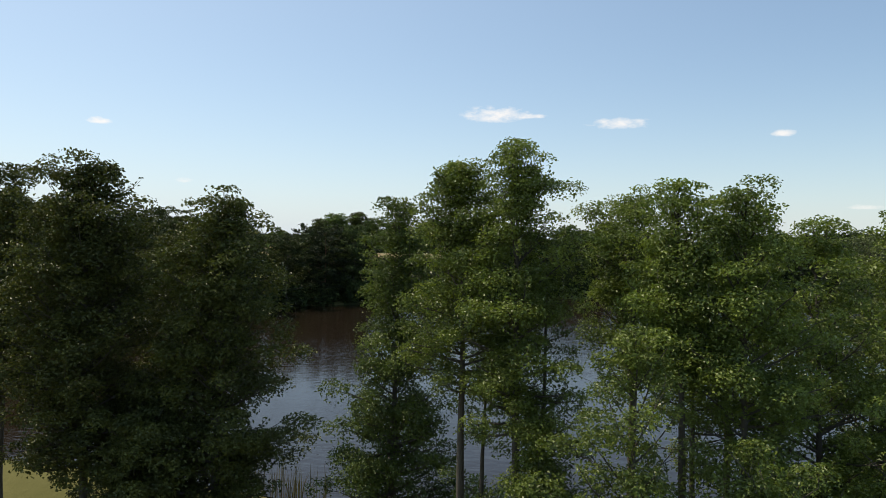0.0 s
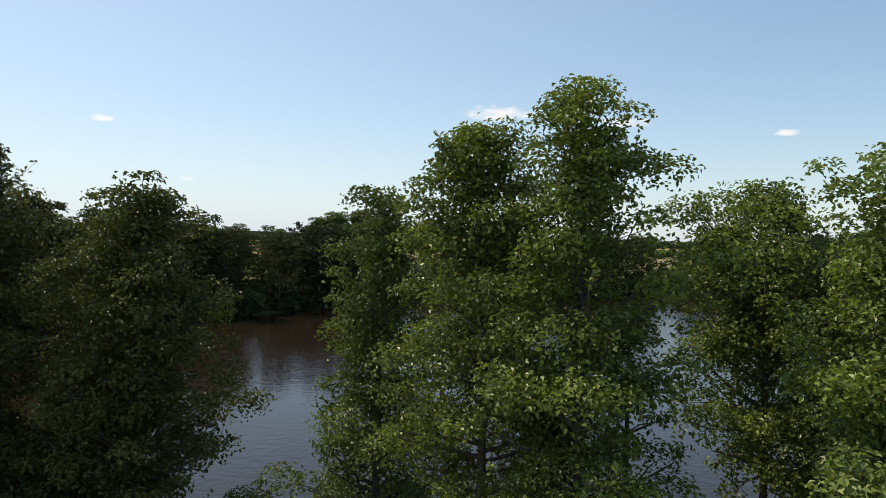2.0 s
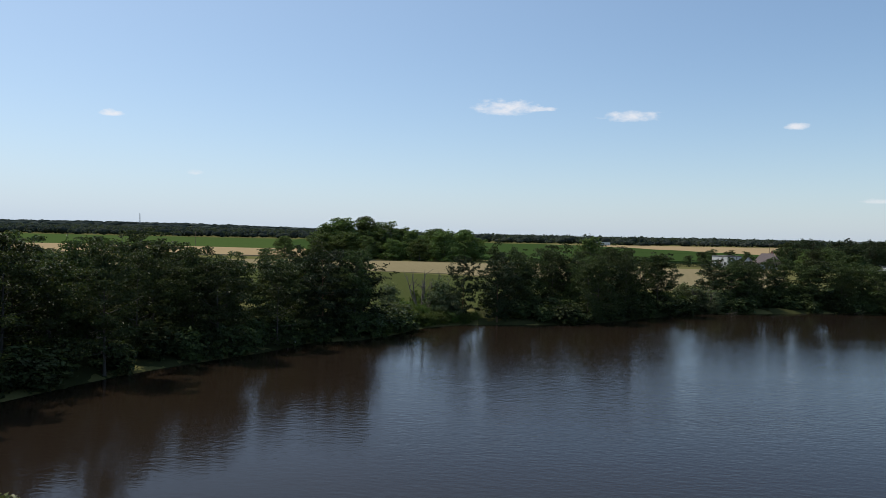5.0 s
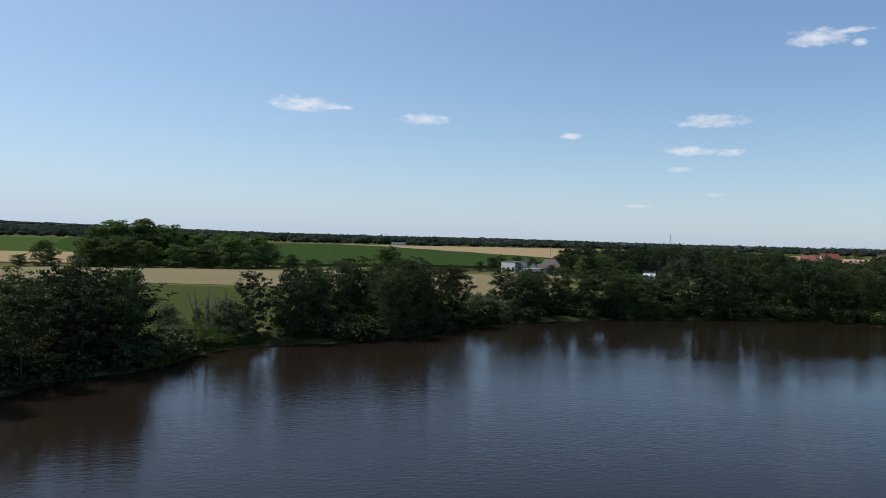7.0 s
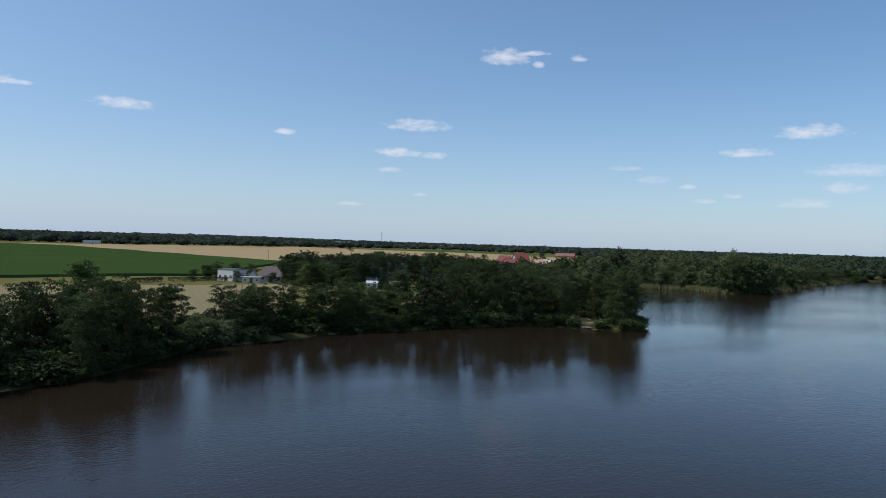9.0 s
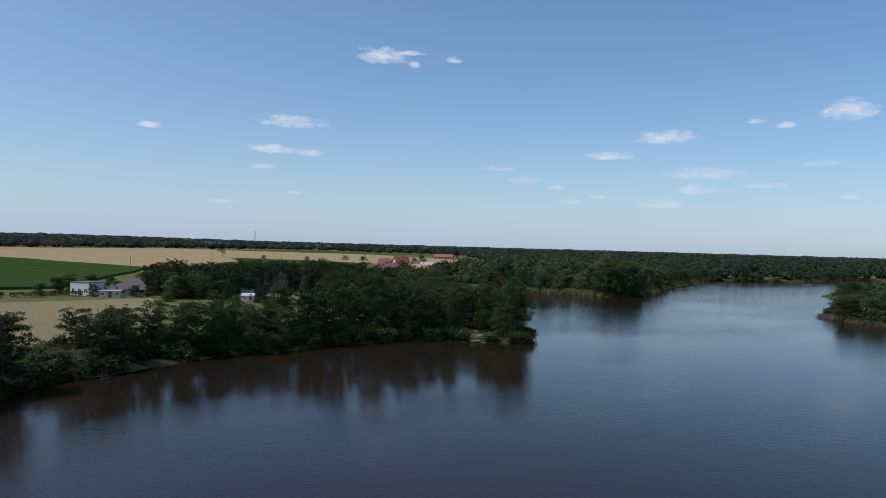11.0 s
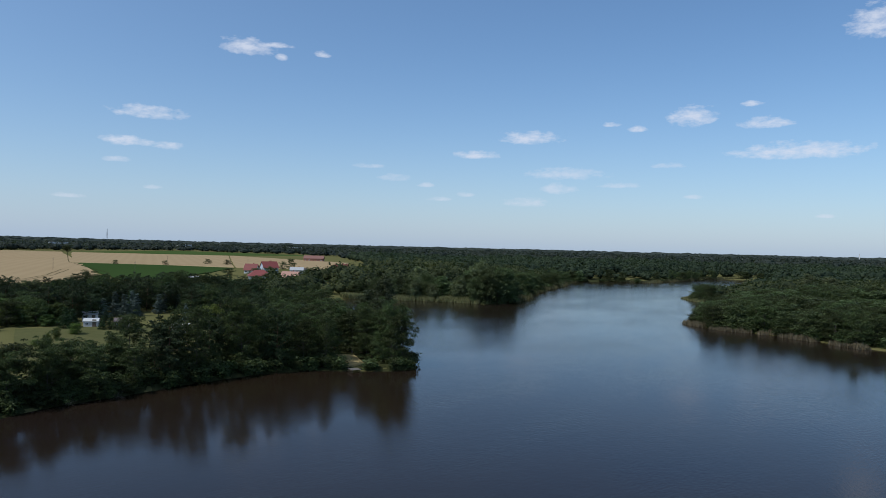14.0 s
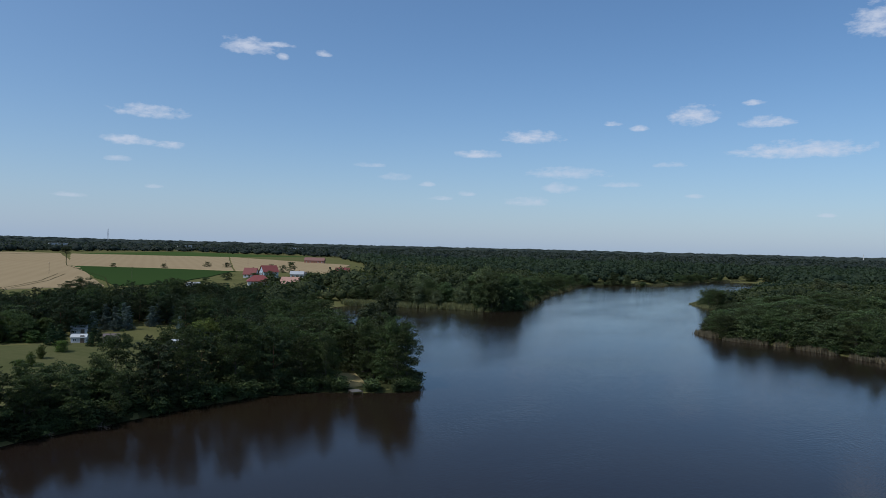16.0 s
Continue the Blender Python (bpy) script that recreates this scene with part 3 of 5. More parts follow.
def grow(seed, height, radius, base, kind, limbs, twigs, per_twig, leaf, spread, lean=0.03, stems=1, thick=0.02, lift=0.12, rise=(0.05, 0.9), limb_sides=4, flat=0.6, steps=5, inner=0.22):
    """One tree: corners and faces of its wood, and of its leaves."""
    rng = np.random.default_rng(seed)
    wood, places = [], []
    for s in range(stems):
        tilt = rng.normal(size=2) * lean + (np.array([math.cos(s * 2.6), math.sin(s * 2.6)]) * 0.07 if stems > 1 else 0)
        n = 9
        h = np.linspace(0, 0.93, n)
        sway = np.cumsum(rng.normal(size=(n, 2)) * 0.012 * height / 4, 0) * h[:, None]
        top = height * (1 - 0.10 * s)
        path = np.stack([tilt[0] * h * height + sway[:, 0] + s * 0.3, tilt[1] * h * height + sway[:, 1], h * top], 1)
        rad = height * thick * (1 - 0.93 * h ** 0.9) * (1 if stems == 1 else 0.8)
        rad[0] *= 1.35
        wood.append(tube(path, np.maximum(rad, 0.012), 8 if limb_sides > 3 else 5))
        count = limbs if s == 0 else limbs * 2 // 3
        even = np.linspace(0, 1, 60)
        share = np.cumsum(profile(kind, even) + 0.2)
        for k in range(count):
            u = float(np.interp((k + rng.random()) / count * share[-1], share, even))
            hh = base + (1 - base) * u * 0.97
            start = np.array([np.interp(hh, h, path[:, c]) for c in range(3)])
            az = k * 2.39996 + rng.normal() * 0.35
            size = radius * profile(kind, u) * rng.uniform(0.62, 1.18)
            el = rise[0] + (rise[1] - rise[0]) * u + rng.normal() * 0.12
            way = np.array([math.cos(az) * math.cos(el), math.sin(az) * math.cos(el), math.sin(el)])
            limb = bent(start, way, size, rng, lift * 5 / steps, steps)
            r0 = float(np.interp(hh, h, rad)) * 0.42 + 0.008
            if limb_sides > 3 or k % 2 == 0:
                wood.append(tube(limb, np.linspace(r0, 0.008, len(limb)), limb_sides))
            own = max(2, round(twigs * (0.35 + 0.85 * size / radius)))
            for q in range(own):
                f = inner + (1 - inner) * (q + rng.random()) / own
                at = np.array([np.interp(f * (len(limb) - 1), np.arange(len(limb)), limb[:, c]) for c in range(3)])
                away = way * 0.7 + rng.normal(size=3) * np.array([0.75, 0.75, 0.4])
                away /= np.linalg.norm(away)
                length = size * rng.uniform(0.16, 0.36) + spread * 0.5
                twig = bent(at, away, length, rng, lift * 0.6, 3)
                if limb_sides > 3 and q % 2 == 0:
                    wood.append(tube(twig, np.linspace(r0 * 0.35, 0.004, len(twig)), 3))
                g = rng.random(per_twig) ** 0.7 * (len(twig) - 1)
                pts = np.stack([np.interp(g, np.arange(len(twig)), twig[:, c]) for c in range(3)], 1)
                places.append(pts + rng.normal(size=pts.shape) * spread * np.array([1, 1, flat]))
    places = np.concatenate(places)
    sizes = leaf * rng.uniform(0.6, 1.25, len(places))
    droop = np.array([0, 0, -0.9]) if kind == "droop" else None
    middle = np.array([np.median(places[:, 0]), np.median(places[:, 1]), height * (0.35 + 0.4 * base)])
    out = (places - middle) / np.array([radius, radius, height * 0.5])
    out /= (np.linalg.norm(out, axis=1)[:, None] + 1e-6)
    return joined(wood), leaves(places, sizes, rng, 0.35, droop=droop, out=out)


def bough_tree(seed, height, radius, base, kind, limbs, pads, per_pad, leaf, pad, lean=0.012, thick=0.0125, rise=(-0.1, 1.0), lift=0.05, flat=0.5, sides=4, hole=0.1, facing=0.8, exact=False):
    """A tree whose leaves sit in cushions along its boughs, with gaps between them: its wood and its leaves."""
    rng = np.random.default_rng(seed)
    n = 9
    h = np.linspace(0, 0.95, n)
    tilt = rng.normal(size=2) * lean
    sway = np.cumsum(rng.normal(size=(n, 2)) * 0.003 * height, 0) * h[:, None]
    path = np.stack([tilt[0] * h * height + sway[:, 0], tilt[1] * h * height + sway[:, 1], h * height], 1)
    rad = height * thick * (1 - 0.93 * h ** 0.9)
    rad[0] *= 1.35
    wood, places, outs = [tube(path, np.maximum(rad, 0.012), 8 if sides > 3 else 5)], [], []

    def cushion(at, size):
        m = max(6, int(per_pad * (size / pad) ** 2))
        d = rng.normal(size=(m, 3))
        d /= np.linalg.norm(d, axis=1)[:, None]
        under = (d[:, 2] < -0.15) & (rng.random(m) < 0.65)
        d[under, 2] *= -1
        reach = rng.uniform(0.2, 1.1, m) ** 0.55
        places.append(at + d * reach[:, None] * size * np.array([1, 1, flat]))
        outs.append(d * np.array([0.7, 0.7, 1.0]) + np.array([0, 0, 0.45]))

    even = np.linspace(0, 1, 60)
    share = np.cumsum(profile(kind, even) + 0.32)
    for k in range(limbs):
        u = float(np.interp((k + rng.random()) / limbs * share[-1], share, even))
        hh = base + (0.985 - base) * u
        start = np.array([np.interp(hh, h, path[:, c]) for c in range(3)])
        az = k * 2.39996 + rng.normal() * 0.4
        if rng.random() < hole * (1.3 - u):
            continue
        size = radius * float(profile(kind, u)) * rng.uniform(0.66, 1.16)
        el = rise[0] + (rise[1] - rise[0]) * u + rng.normal() * 0.14
        way = np.array([math.cos(az) * math.cos(el), math.sin(az) * math.cos(el), math.sin(el)])
        limb = bent(start, way, size, rng, lift, 4)
        r0 = float(np.interp(hh, h, rad)) * 0.42 + 0.008
        wood.append(tube(limb, np.linspace(r0, 0.008, len(limb)), sides))
        own = max(1, round(pads * (0.3 + 0.8 * size / radius)))
        for q in range(own):
            f = 0.34 + 0.66 * (q + rng.random()) / own
            joint = np.array([np.interp(f * 4, np.arange(5), limb[:, c]) for c in range(3)])
            at = joint + rng.normal(size=3) * np.array([1, 1, 0.45]) * (0.13 * size + 0.35 * pad)
            if sides > 3:
                back = np.array([np.interp(f * 2.6, np.arange(5), limb[:, c]) for c in range(3)])
                wood.append(tube([back, (back + at) / 2 + np.array([0, 0, 0.04 * size]), at], [r0 * 0.4, r0 * 0.25, 0.004], 3))
            cushion(at, pad * rng.uniform(0.6, 1.3) * (0.75 + 0.3 * size / radius))
        if u > 0.86:
            continue
        # a leafy shoot beyond the end of the bough
        m = max(3, per_pad // 12)
        shoot = way * 0.6 + np.array([0, 0, 0.5]) + rng.normal(size=3) * 0.3
        step = rng.random((m, 1)) * pad * 0.7
        if sides > 3:
            wood.append(tube([limb[-1], limb[-1] + shoot * pad * 0.35, limb[-1] + shoot * pad * 0.7], [0.008, 0.006, 0.003], 3))
        places.append(limb[-1] + shoot * step + rng.normal(size=(m, 3)) * pad * 0.1)
        outs.append(rng.normal(size=(m, 3)) * 0.6 + np.array([0, 0, 0.4]))
    for q in range(7):
        cushion(path[-1] + rng.normal(size=3) * pad * np.array([1.0, 1.0, 0.45]) - np.array([0, 0, 0.35 * pad]), pad * rng.uniform(0.55, 0.85))
    places, outs = np.concatenate(places), np.concatenate(outs)
    if exact:
        stretch = height / np.quantile(places[:, 2], 0.9996)
        places[:, 2] *= stretch
        for v, _ in wood:
            v[:, 2] *= stretch
        # no bare shoot above the crown
        wood = wood[:1] + [w for w in wood[1:] if w[0][:, 2].max() < height - 0.12]
        low = places[:, 2] < height
        places, outs = places[low], outs[low]
    sizes = leaf * rng.uniform(0.6, 1.25, len(places))
    return joined(wood), leaves(places, sizes, rng, 0.35, out=outs * facing)


class Kind:
    """A kind of tree: a few forms of it, each built once, then copied."""

    def __init__(self, name, label, bark, leaf, forms, group="", category="tree", crown="crown"):
        self.name, self.label, self.bark, self.leaf, self.forms, self.group = name, label, bark, leaf, forms, group
        self.category, self.crown, self.first, self.count = category, crown, {}, 0

    def plant(self, x, y, height, width, turn, z=None, label="", group=""):
        k = self.count % len(self.forms)
        self.count += 1
        form = self.forms[k]
        z = gz(x, y) - 0.12 if z is None else z
        m = pose(x, y, z, 0, 0, turn) @ Matrix.Diagonal((width / (2 * form["radius"]), width / (2 * form["radius"]), height / form["height"], 1))
        if k in self.first:
            ob = copy_thing(self.first[k], m @ Matrix.Diagonal((*(1 / v for v in self.first[k].scale), 1)))
        else:
            wood, green = (bough_tree if "pad" in form else grow)(**form)
            ob = thing(self.name, self.label, self.category, self.group, m)
            part("trunk", raw_mesh("trunk", *wood, self.bark, flat=False), None, ob)
            part(self.crown, raw_mesh("crown", *green, self.leaf), None, ob)
            self.first[k] = ob
        if label or group:
            tagged(ob, label, group=group)
        return ob


def forms(seed, count, **values):
    return [dict(values, seed=seed + k) for k in range(count)]


rng = np.random.default_rng(11)
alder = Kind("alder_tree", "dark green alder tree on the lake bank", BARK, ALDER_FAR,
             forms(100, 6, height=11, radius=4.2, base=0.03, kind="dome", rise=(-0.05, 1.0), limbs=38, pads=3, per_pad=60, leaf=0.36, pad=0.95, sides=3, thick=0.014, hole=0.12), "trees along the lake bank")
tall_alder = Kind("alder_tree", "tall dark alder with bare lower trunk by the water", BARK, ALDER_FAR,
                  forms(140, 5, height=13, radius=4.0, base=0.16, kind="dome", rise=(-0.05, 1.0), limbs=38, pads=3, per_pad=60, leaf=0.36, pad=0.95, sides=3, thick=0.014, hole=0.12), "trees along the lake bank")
pine = Kind("pine_tree", "dark pine tree with layered boughs on the bank", PINE_BARK, PINE_LEAF,
            forms(180, 5, height=10, radius=3.6, base=0.10, kind="pine", limbs=40, twigs=5, per_twig=18, leaf=0.40, spread=0.24, lift=0.02, rise=(0.0, 0.5), limb_sides=3, steps=2, thick=0.015, flat=0.3), "trees along the lake bank")
wood_tree = Kind("deciduous_tree", "green leafy tree in the lakeside wood", BARK, ALDER_FAR,
                 forms(220, 6, height=10, radius=4.2, base=0.08, kind="round", limbs=34, pads=3, per_pad=46, leaf=0.48, pad=1.1, sides=3, thick=0.016, hole=0.08), "trees of the lakeside wood")
far_tree = Kind("broadleaf_tree", "green leafy tree on the far lake shore", BARK, ALDER_FAR,
                forms(260, 5, height=11, radius=4.8, base=0.01, kind="round", limbs=32, pads=3, per_pad=56, leaf=0.46, pad=1.25, sides=3, thick=0.016, hole=0.05, flat=0.65), "trees of the far shore")
dark_tree = Kind("broadleaf_tree", "tall dense green tree on the far cape", BARK, CAPE_LEAF,
                 forms(280, 3, height=15, radius=5.5, base=0.01, kind="round", limbs=44, pads=3, per_pad=34, leaf=0.85, pad=1.5, sides=3, thick=0.016, hole=0.0, flat=0.7), "trees of the far shore")
copse_tree = Kind("oak_tree", "rounded leafy tree of the field copse", BARK, COPSE_LEAF,
                  forms(300, 4, height=12, radius=4.2, base=0.01, kind="round", limbs=44, pads=3, per_pad=50, leaf=0.55, pad=1.15, sides=3, thick=0.018, hole=0.0, flat=0.7), "trees of the field copse")
spruce = Kind("spruce_tree", "dark green spruce in the garden plantation", BARK, SPRUCE_LEAF,
              forms(340, 4, height=9, radius=2.0, base=0.04, kind="cone", limbs=60, twigs=3, per_twig=12, leaf=0.42, spread=0.22, lift=-0.05, rise=(-0.15, 0.35), limb_sides=3, steps=2, thick=0.012, flat=0.35), "spruces of the plantation")
blue_spruce = Kind("blue_spruce", "pale blue spruce in the garden plantation", BARK, BLUE_LEAF,
                   forms(360, 3, height=7, radius=1.9, base=0.03, kind="cone", limbs=60, twigs=3, per_twig=12, leaf=0.38, spread=0.2, lift=-0.05, rise=(-0.15, 0.35), limb_sides=3, steps=2, thick=0.012, flat=0.35), "blue spruces of the plantation")
willow = Kind("willow_tree", "pale grey-green rounded willow by the water", BARK, WILLOW_LEAF,
              forms(380, 3, height=6, radius=2.6, base=0.03, kind="round", limbs=44, twigs=5, per_twig=10, leaf=0.38, spread=0.3, limb_sides=3, steps=2, thick=0.02, stems=2), "willows")
bush = Kind("bush", "low green bush on rough ground", BARK, BUSH_LEAF,
            forms(400, 4, height=2.5, radius=1.6, base=0.02, kind="round", limbs=26, twigs=4, per_twig=8, leaf=0.28, spread=0.22, limb_sides=3, steps=2, thick=0.02, stems=2), "bushes", "bush", "foliage")
yellow_tree = Kind("ornamental_tree", "bright yellow-green round garden tree", BARK, YELLOW_LEAF,
                   forms(430, 2, height=6, radius=2.8, base=0.02, kind="round", limbs=36, pads=3, per_pad=40, leaf=0.36, pad=0.75, sides=3, thick=0.016, hole=0.05), "garden trees")
poplar = Kind("poplar_tree", "tall slender grey-green poplar", BARK, POPLAR_LEAF,
              forms(420, 2, height=15, radius=2.8, base=0.05, kind="column", limbs=60, twigs=5, per_twig=20, leaf=0.42, spread=0.3, limb_sides=3, steps=2, thick=0.013, rise=(0.5, 1.1)), "poplars")


def along(points, spacing):
    """Places and landward directions at even steps along a line of the shore."""
    pts = np.array(points, float)
    seg = np.hypot(*np.diff(pts, axis=0).T)
    s = np.concatenate([[0], np.cumsum(seg)])
    for q in np.arange(0, s[-1], spacing):
        k = min(np.searchsorted(s, q, "right") - 1, len(seg) - 1)
        d = (pts[k + 1] - pts[k]) / seg[k]
        yield pts[k] + d * (q - s[k]), np.array([-d[1], d[0]]), q / s[-1]


CLEARINGS = [(147.5, 155.5, 4.6), (151.5, 160.5, 4.4), (155, 165.5, 3.6)]     # open grass round the fishing place


def blocked(x, y):
    return any(math.hypot(x - cx, y - cy) < r for cx, cy, r in CLEARINGS)


def belt(points, rows, spacing, heights, widths, kinds, jitter=1.2, skip=0.0):
    """Rows of trees that follow the shore."""
    for depth in rows:
        for p, inland, share in along(points, spacing):
            if rng.random() < skip:
                continue
            q = p + inland * (depth + rng.normal() * jitter) + rng.normal(size=2) * jitter * 0.8
            if from_shore(q[:1], q[1:])[0] < 0.6 or blocked(*q):
                continue
            top = np.interp(share, np.linspace(0, 1, len(heights)), heights) * rng.uniform(0.86, 1.1)
            kind = kinds[rng.integers(len(kinds))]
            kind.plant(q[0], q[1], top, rng.uniform(*widths), rng.uniform(0, 360))


def fill(poly, spacing, heights, widths, kinds, keep_out=(), shore=3.0):
    """Trees strewn over a piece of land, none close to its neighbours."""
    poly = np.array(poly, float)
    lo, hi = poly.min(0), poly.max(0)
    xs, ys = np.meshgrid(np.arange(lo[0], hi[0], spacing), np.arange(lo[1], hi[1], spacing), indexing="ij")
    x = (xs + rng.uniform(-0.4, 0.4, xs.shape) * spacing).ravel()
    y = (ys + rng.uniform(-0.4, 0.4, ys.shape) * spacing).ravel()
    ok = inside(poly, x, y) & (from_shore(x, y) > shore)
    for cx, cy, r in keep_out:
        ok &= np.hypot(x - cx, y - cy) > r
    for px, py in zip(x[ok], y[ok]):
        if blocked(px, py):
            continue
        kinds[rng.integers(len(kinds))].plant(px, py, rng.uniform(*heights), rng.uniform(*widths), rng.uniform(0, 360))


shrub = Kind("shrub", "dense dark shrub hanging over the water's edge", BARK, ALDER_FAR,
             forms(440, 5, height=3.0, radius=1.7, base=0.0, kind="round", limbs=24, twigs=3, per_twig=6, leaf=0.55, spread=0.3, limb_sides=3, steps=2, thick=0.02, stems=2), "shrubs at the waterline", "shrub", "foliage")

# the bank trees, from west to east
fill([(-66, 84), (-36, 96), (-22, 114), (-12, 122), (-20, 136), (-58, 118)], 8.2, (7.6, 10.0), (7.6, 10.0), [alder, wood_tree])
belt([(-60, 46), (-48, 56), (-41, 69), (-38, 78), (-35, 86), (-31, 93), (-25, 102), (-23, 109)], (1.3, 8, 15, 23), 6.6, (14.2, 13.6, 12.4, 11.4, 10.8), (6.8, 9.6), [tall_alder, tall_alder, alder])
belt([(-20, 112), (-14, 115), (-11, 119)], (1.8, 7, 13), 5.2, (10.8, 11.4), (5.6, 7.4), [alder, pine, tall_alder])
belt([(6.5, 136), (16, 137), (29, 146), (39, 156), (44, 161)], (1.2, 6.8, 13), 5.4, (10.5, 11, 11.5, 10.5), (6.4, 8.8), [alder, alder, pine])
belt([(57, 165), (66, 167), (82, 171), (94, 169), (101, 169)], (1.3, 6.0, 8.5), 5.2, (9.4, 9.6, 10.0, 9.6, 9.0), (6.0, 8.2), [alder, alder, pine])
belt([(106, 169), (112, 169), (128, 166), (137, 161)], (1.3, 7.6, 14), 6.2, (13.2, 13.8, 13.6, 12.6), (6.6, 9.4), [alder, alder, pine])
belt([(136.5, 161.8), (142.5, 155.5)], (2.6, 8.5), 4.6, (10.5, 10.8), (6.8, 8.6), [alder], 0.7)
fill([(149, 150), (152, 147), (156, 145.5), (159, 148), (162, 154), (160, 163), (154, 159)], 3.8, (11.8, 14.4), (6.6, 8.4), [alder, alder, pine], shore=2.2)
fill([(126, 182), (140, 174), (150, 164), (169, 160), (184, 186), (214, 226), (250, 264), (226, 262), (190, 226), (166, 202), (142, 194)], 7.2, (8.6, 12.0), (8.0, 11.0), [wood_tree, alder, alder, pine], keep_out=((133, 203, 9), (127, 194, 8), (121, 186, 7), (148, 157, 6), (154, 163, 4.5)), shore=1.2)
belt(LAKE[2:38], (0.9, 3.4), 3.2, (2.6, 3.0, 2.6), (3.4, 5.0), [shrub], 0.5, 0.12)
belt([(57, 166), (66, 168), (82, 172), (94, 170), (112, 170), (128, 167), (136, 163)], (4.5, 9.0, 13.0), 4.2, (3.2, 3.6, 3.2), (4.2, 6.0), [shrub], 0.6, 0.08)
belt([(6.5, 137), (16, 138), (29, 147), (39, 157), (44, 162)], (4.5, 9.5), 4.2, (3.2, 3.6, 3.2), (4.2, 6.0), [shrub], 0.6, 0.08)
belt(NORTH_SHORE[9:12], (0.6, 2.4), 1.8, (1.4, 1.8, 1.4), (2.4, 3.2), [bush], 0.4)
belt(LAKE[46:66], (0.9, 3.2), 3.0, (2.6, 3.0, 2.6), (3.4, 5.0), [shrub], 0.5, 0.1)
belt(LAKE[68:92], (0.9, 3.4), 3.1, (2.4, 2.8, 3.0), (3.4, 5.0), [shrub], 0.4, 0.06)
belt(LAKE[92:116], (0.9,), 2.6, (2.4, 2.8, 3.0), (3.4, 5.0), [shrub], 0.4, 0.1)
belt(EAST_SHORE[5:16], (1.0,), 9.0, (2.4, 2.8, 2.6), (4.5, 7.0), [shrub], 0.6, 0.2)
belt(EAST_SHORE[22:34], (1.0,), 5.2, (2.2, 2.6, 3.0), (4.5, 6.5), [shrub], 0.6, 0.15)
fill([(112, 250), (138, 240), (152, 226), (172, 212), (225, 268), (256, 302), (240, 312), (215, 306), (175, 306), (135, 302), (112, 285)], 5.6, (7.4, 10.6), (5.2, 7.4), [spruce, pine, pine, pine, wood_tree], keep_out=((123, 225, 13), (133, 208, 12), (103, 262, 16), (269, 300, 14), (147, 243, 10), (158, 243, 7), (153, 224, 9)))
for x, y, h, w in ((144.2, 249, 8.2, 4.6), (144.4, 244.5, 7.6, 4.4), (148.5, 245, 7.4, 4.4), (153.4, 227.2, 6.0, 3.2), (158, 247, 6.8, 4.0), (162, 250, 7.2, 4.2), (168, 250, 6.6, 4.0), (176.9, 251, 7.4, 4.4), (182, 256, 7.0, 4.2), (152, 252, 7.8, 4.4), (139, 247, 6.4, 3.8)):
    blue_spruce.plant(x, y, h, w, rng.uniform(0, 360))
for x, y, h, w in ((123.6, 222.7, 3.8, 2.4), (125.5, 221.7, 4.4, 2.6), (126.6, 218.6, 3.4, 2.0), (129.6, 217, 4.0, 2.4), (131.2, 218.4, 3.2, 2.2), (121, 231.5, 5.2, 3.4), (117.5, 230, 6.0, 4.0), (128.5, 228.5, 4.6, 3.0)):
    spruce.plant(x, y, h, w, rng.uniform(0, 360), label="small dark garden conifer beside the cabins")
# beyond the bay and on the opposite headland
belt([(322, 300), (331, 268), (342, 252), (346, 238), (352, 226), (366, 226), (384, 231), (426, 246), (480, 261), (535, 273), (590, 288), (637, 299)][::1], (4, 13, 24), 10.0, (9, 11, 14, 12, 10, 8.5, 9, 9), (8, 13), [far_tree, far_tree, dark_tree], 2.4, 0.12)
belt([(284, 52), (292, 65), (304, 83), (308, 97), (312, 108), (323, 113), (360, 116), (420, 123)][::-1], (0.5, 9, 19, 30), 9.4, (6.4, 7.4, 8.6, 9.4), (8.5, 12), [far_tree, far_tree, dark_tree])
belt([(637, 298), (674, 276), (681, 244), (745, 238), (828, 232), (882, 198)][::-1], (5, 15, 27), 11.0, (8, 9, 10), (8, 12), [far_tree, dark_tree], 2.5, 0.1)
belt([(457, 136), (459, 146), (478, 156), (520, 158)][::-1], (3, 10), 7.6, (7, 9), (6, 8), [far_tree])
HEADLAND = [(286, 24), (300, 60), (314, 100), (332, 112), (420, 120), (452, 132), (452, 24)]
fill(HEADLAND, 12.4, (6.2, 9.0), (12.0, 15.5), [far_tree, far_tree, dark_tree], shore=14.0)
belt([(280, 44), (284, 52), (292, 65), (304, 83), (308, 97), (311, 109), (321, 116), (345, 119)][::-1], (1.6, 4.4), 4.0, (2.4, 2.8, 2.6), (4.0, 6.0), [shrub], 0.6, 0.1)
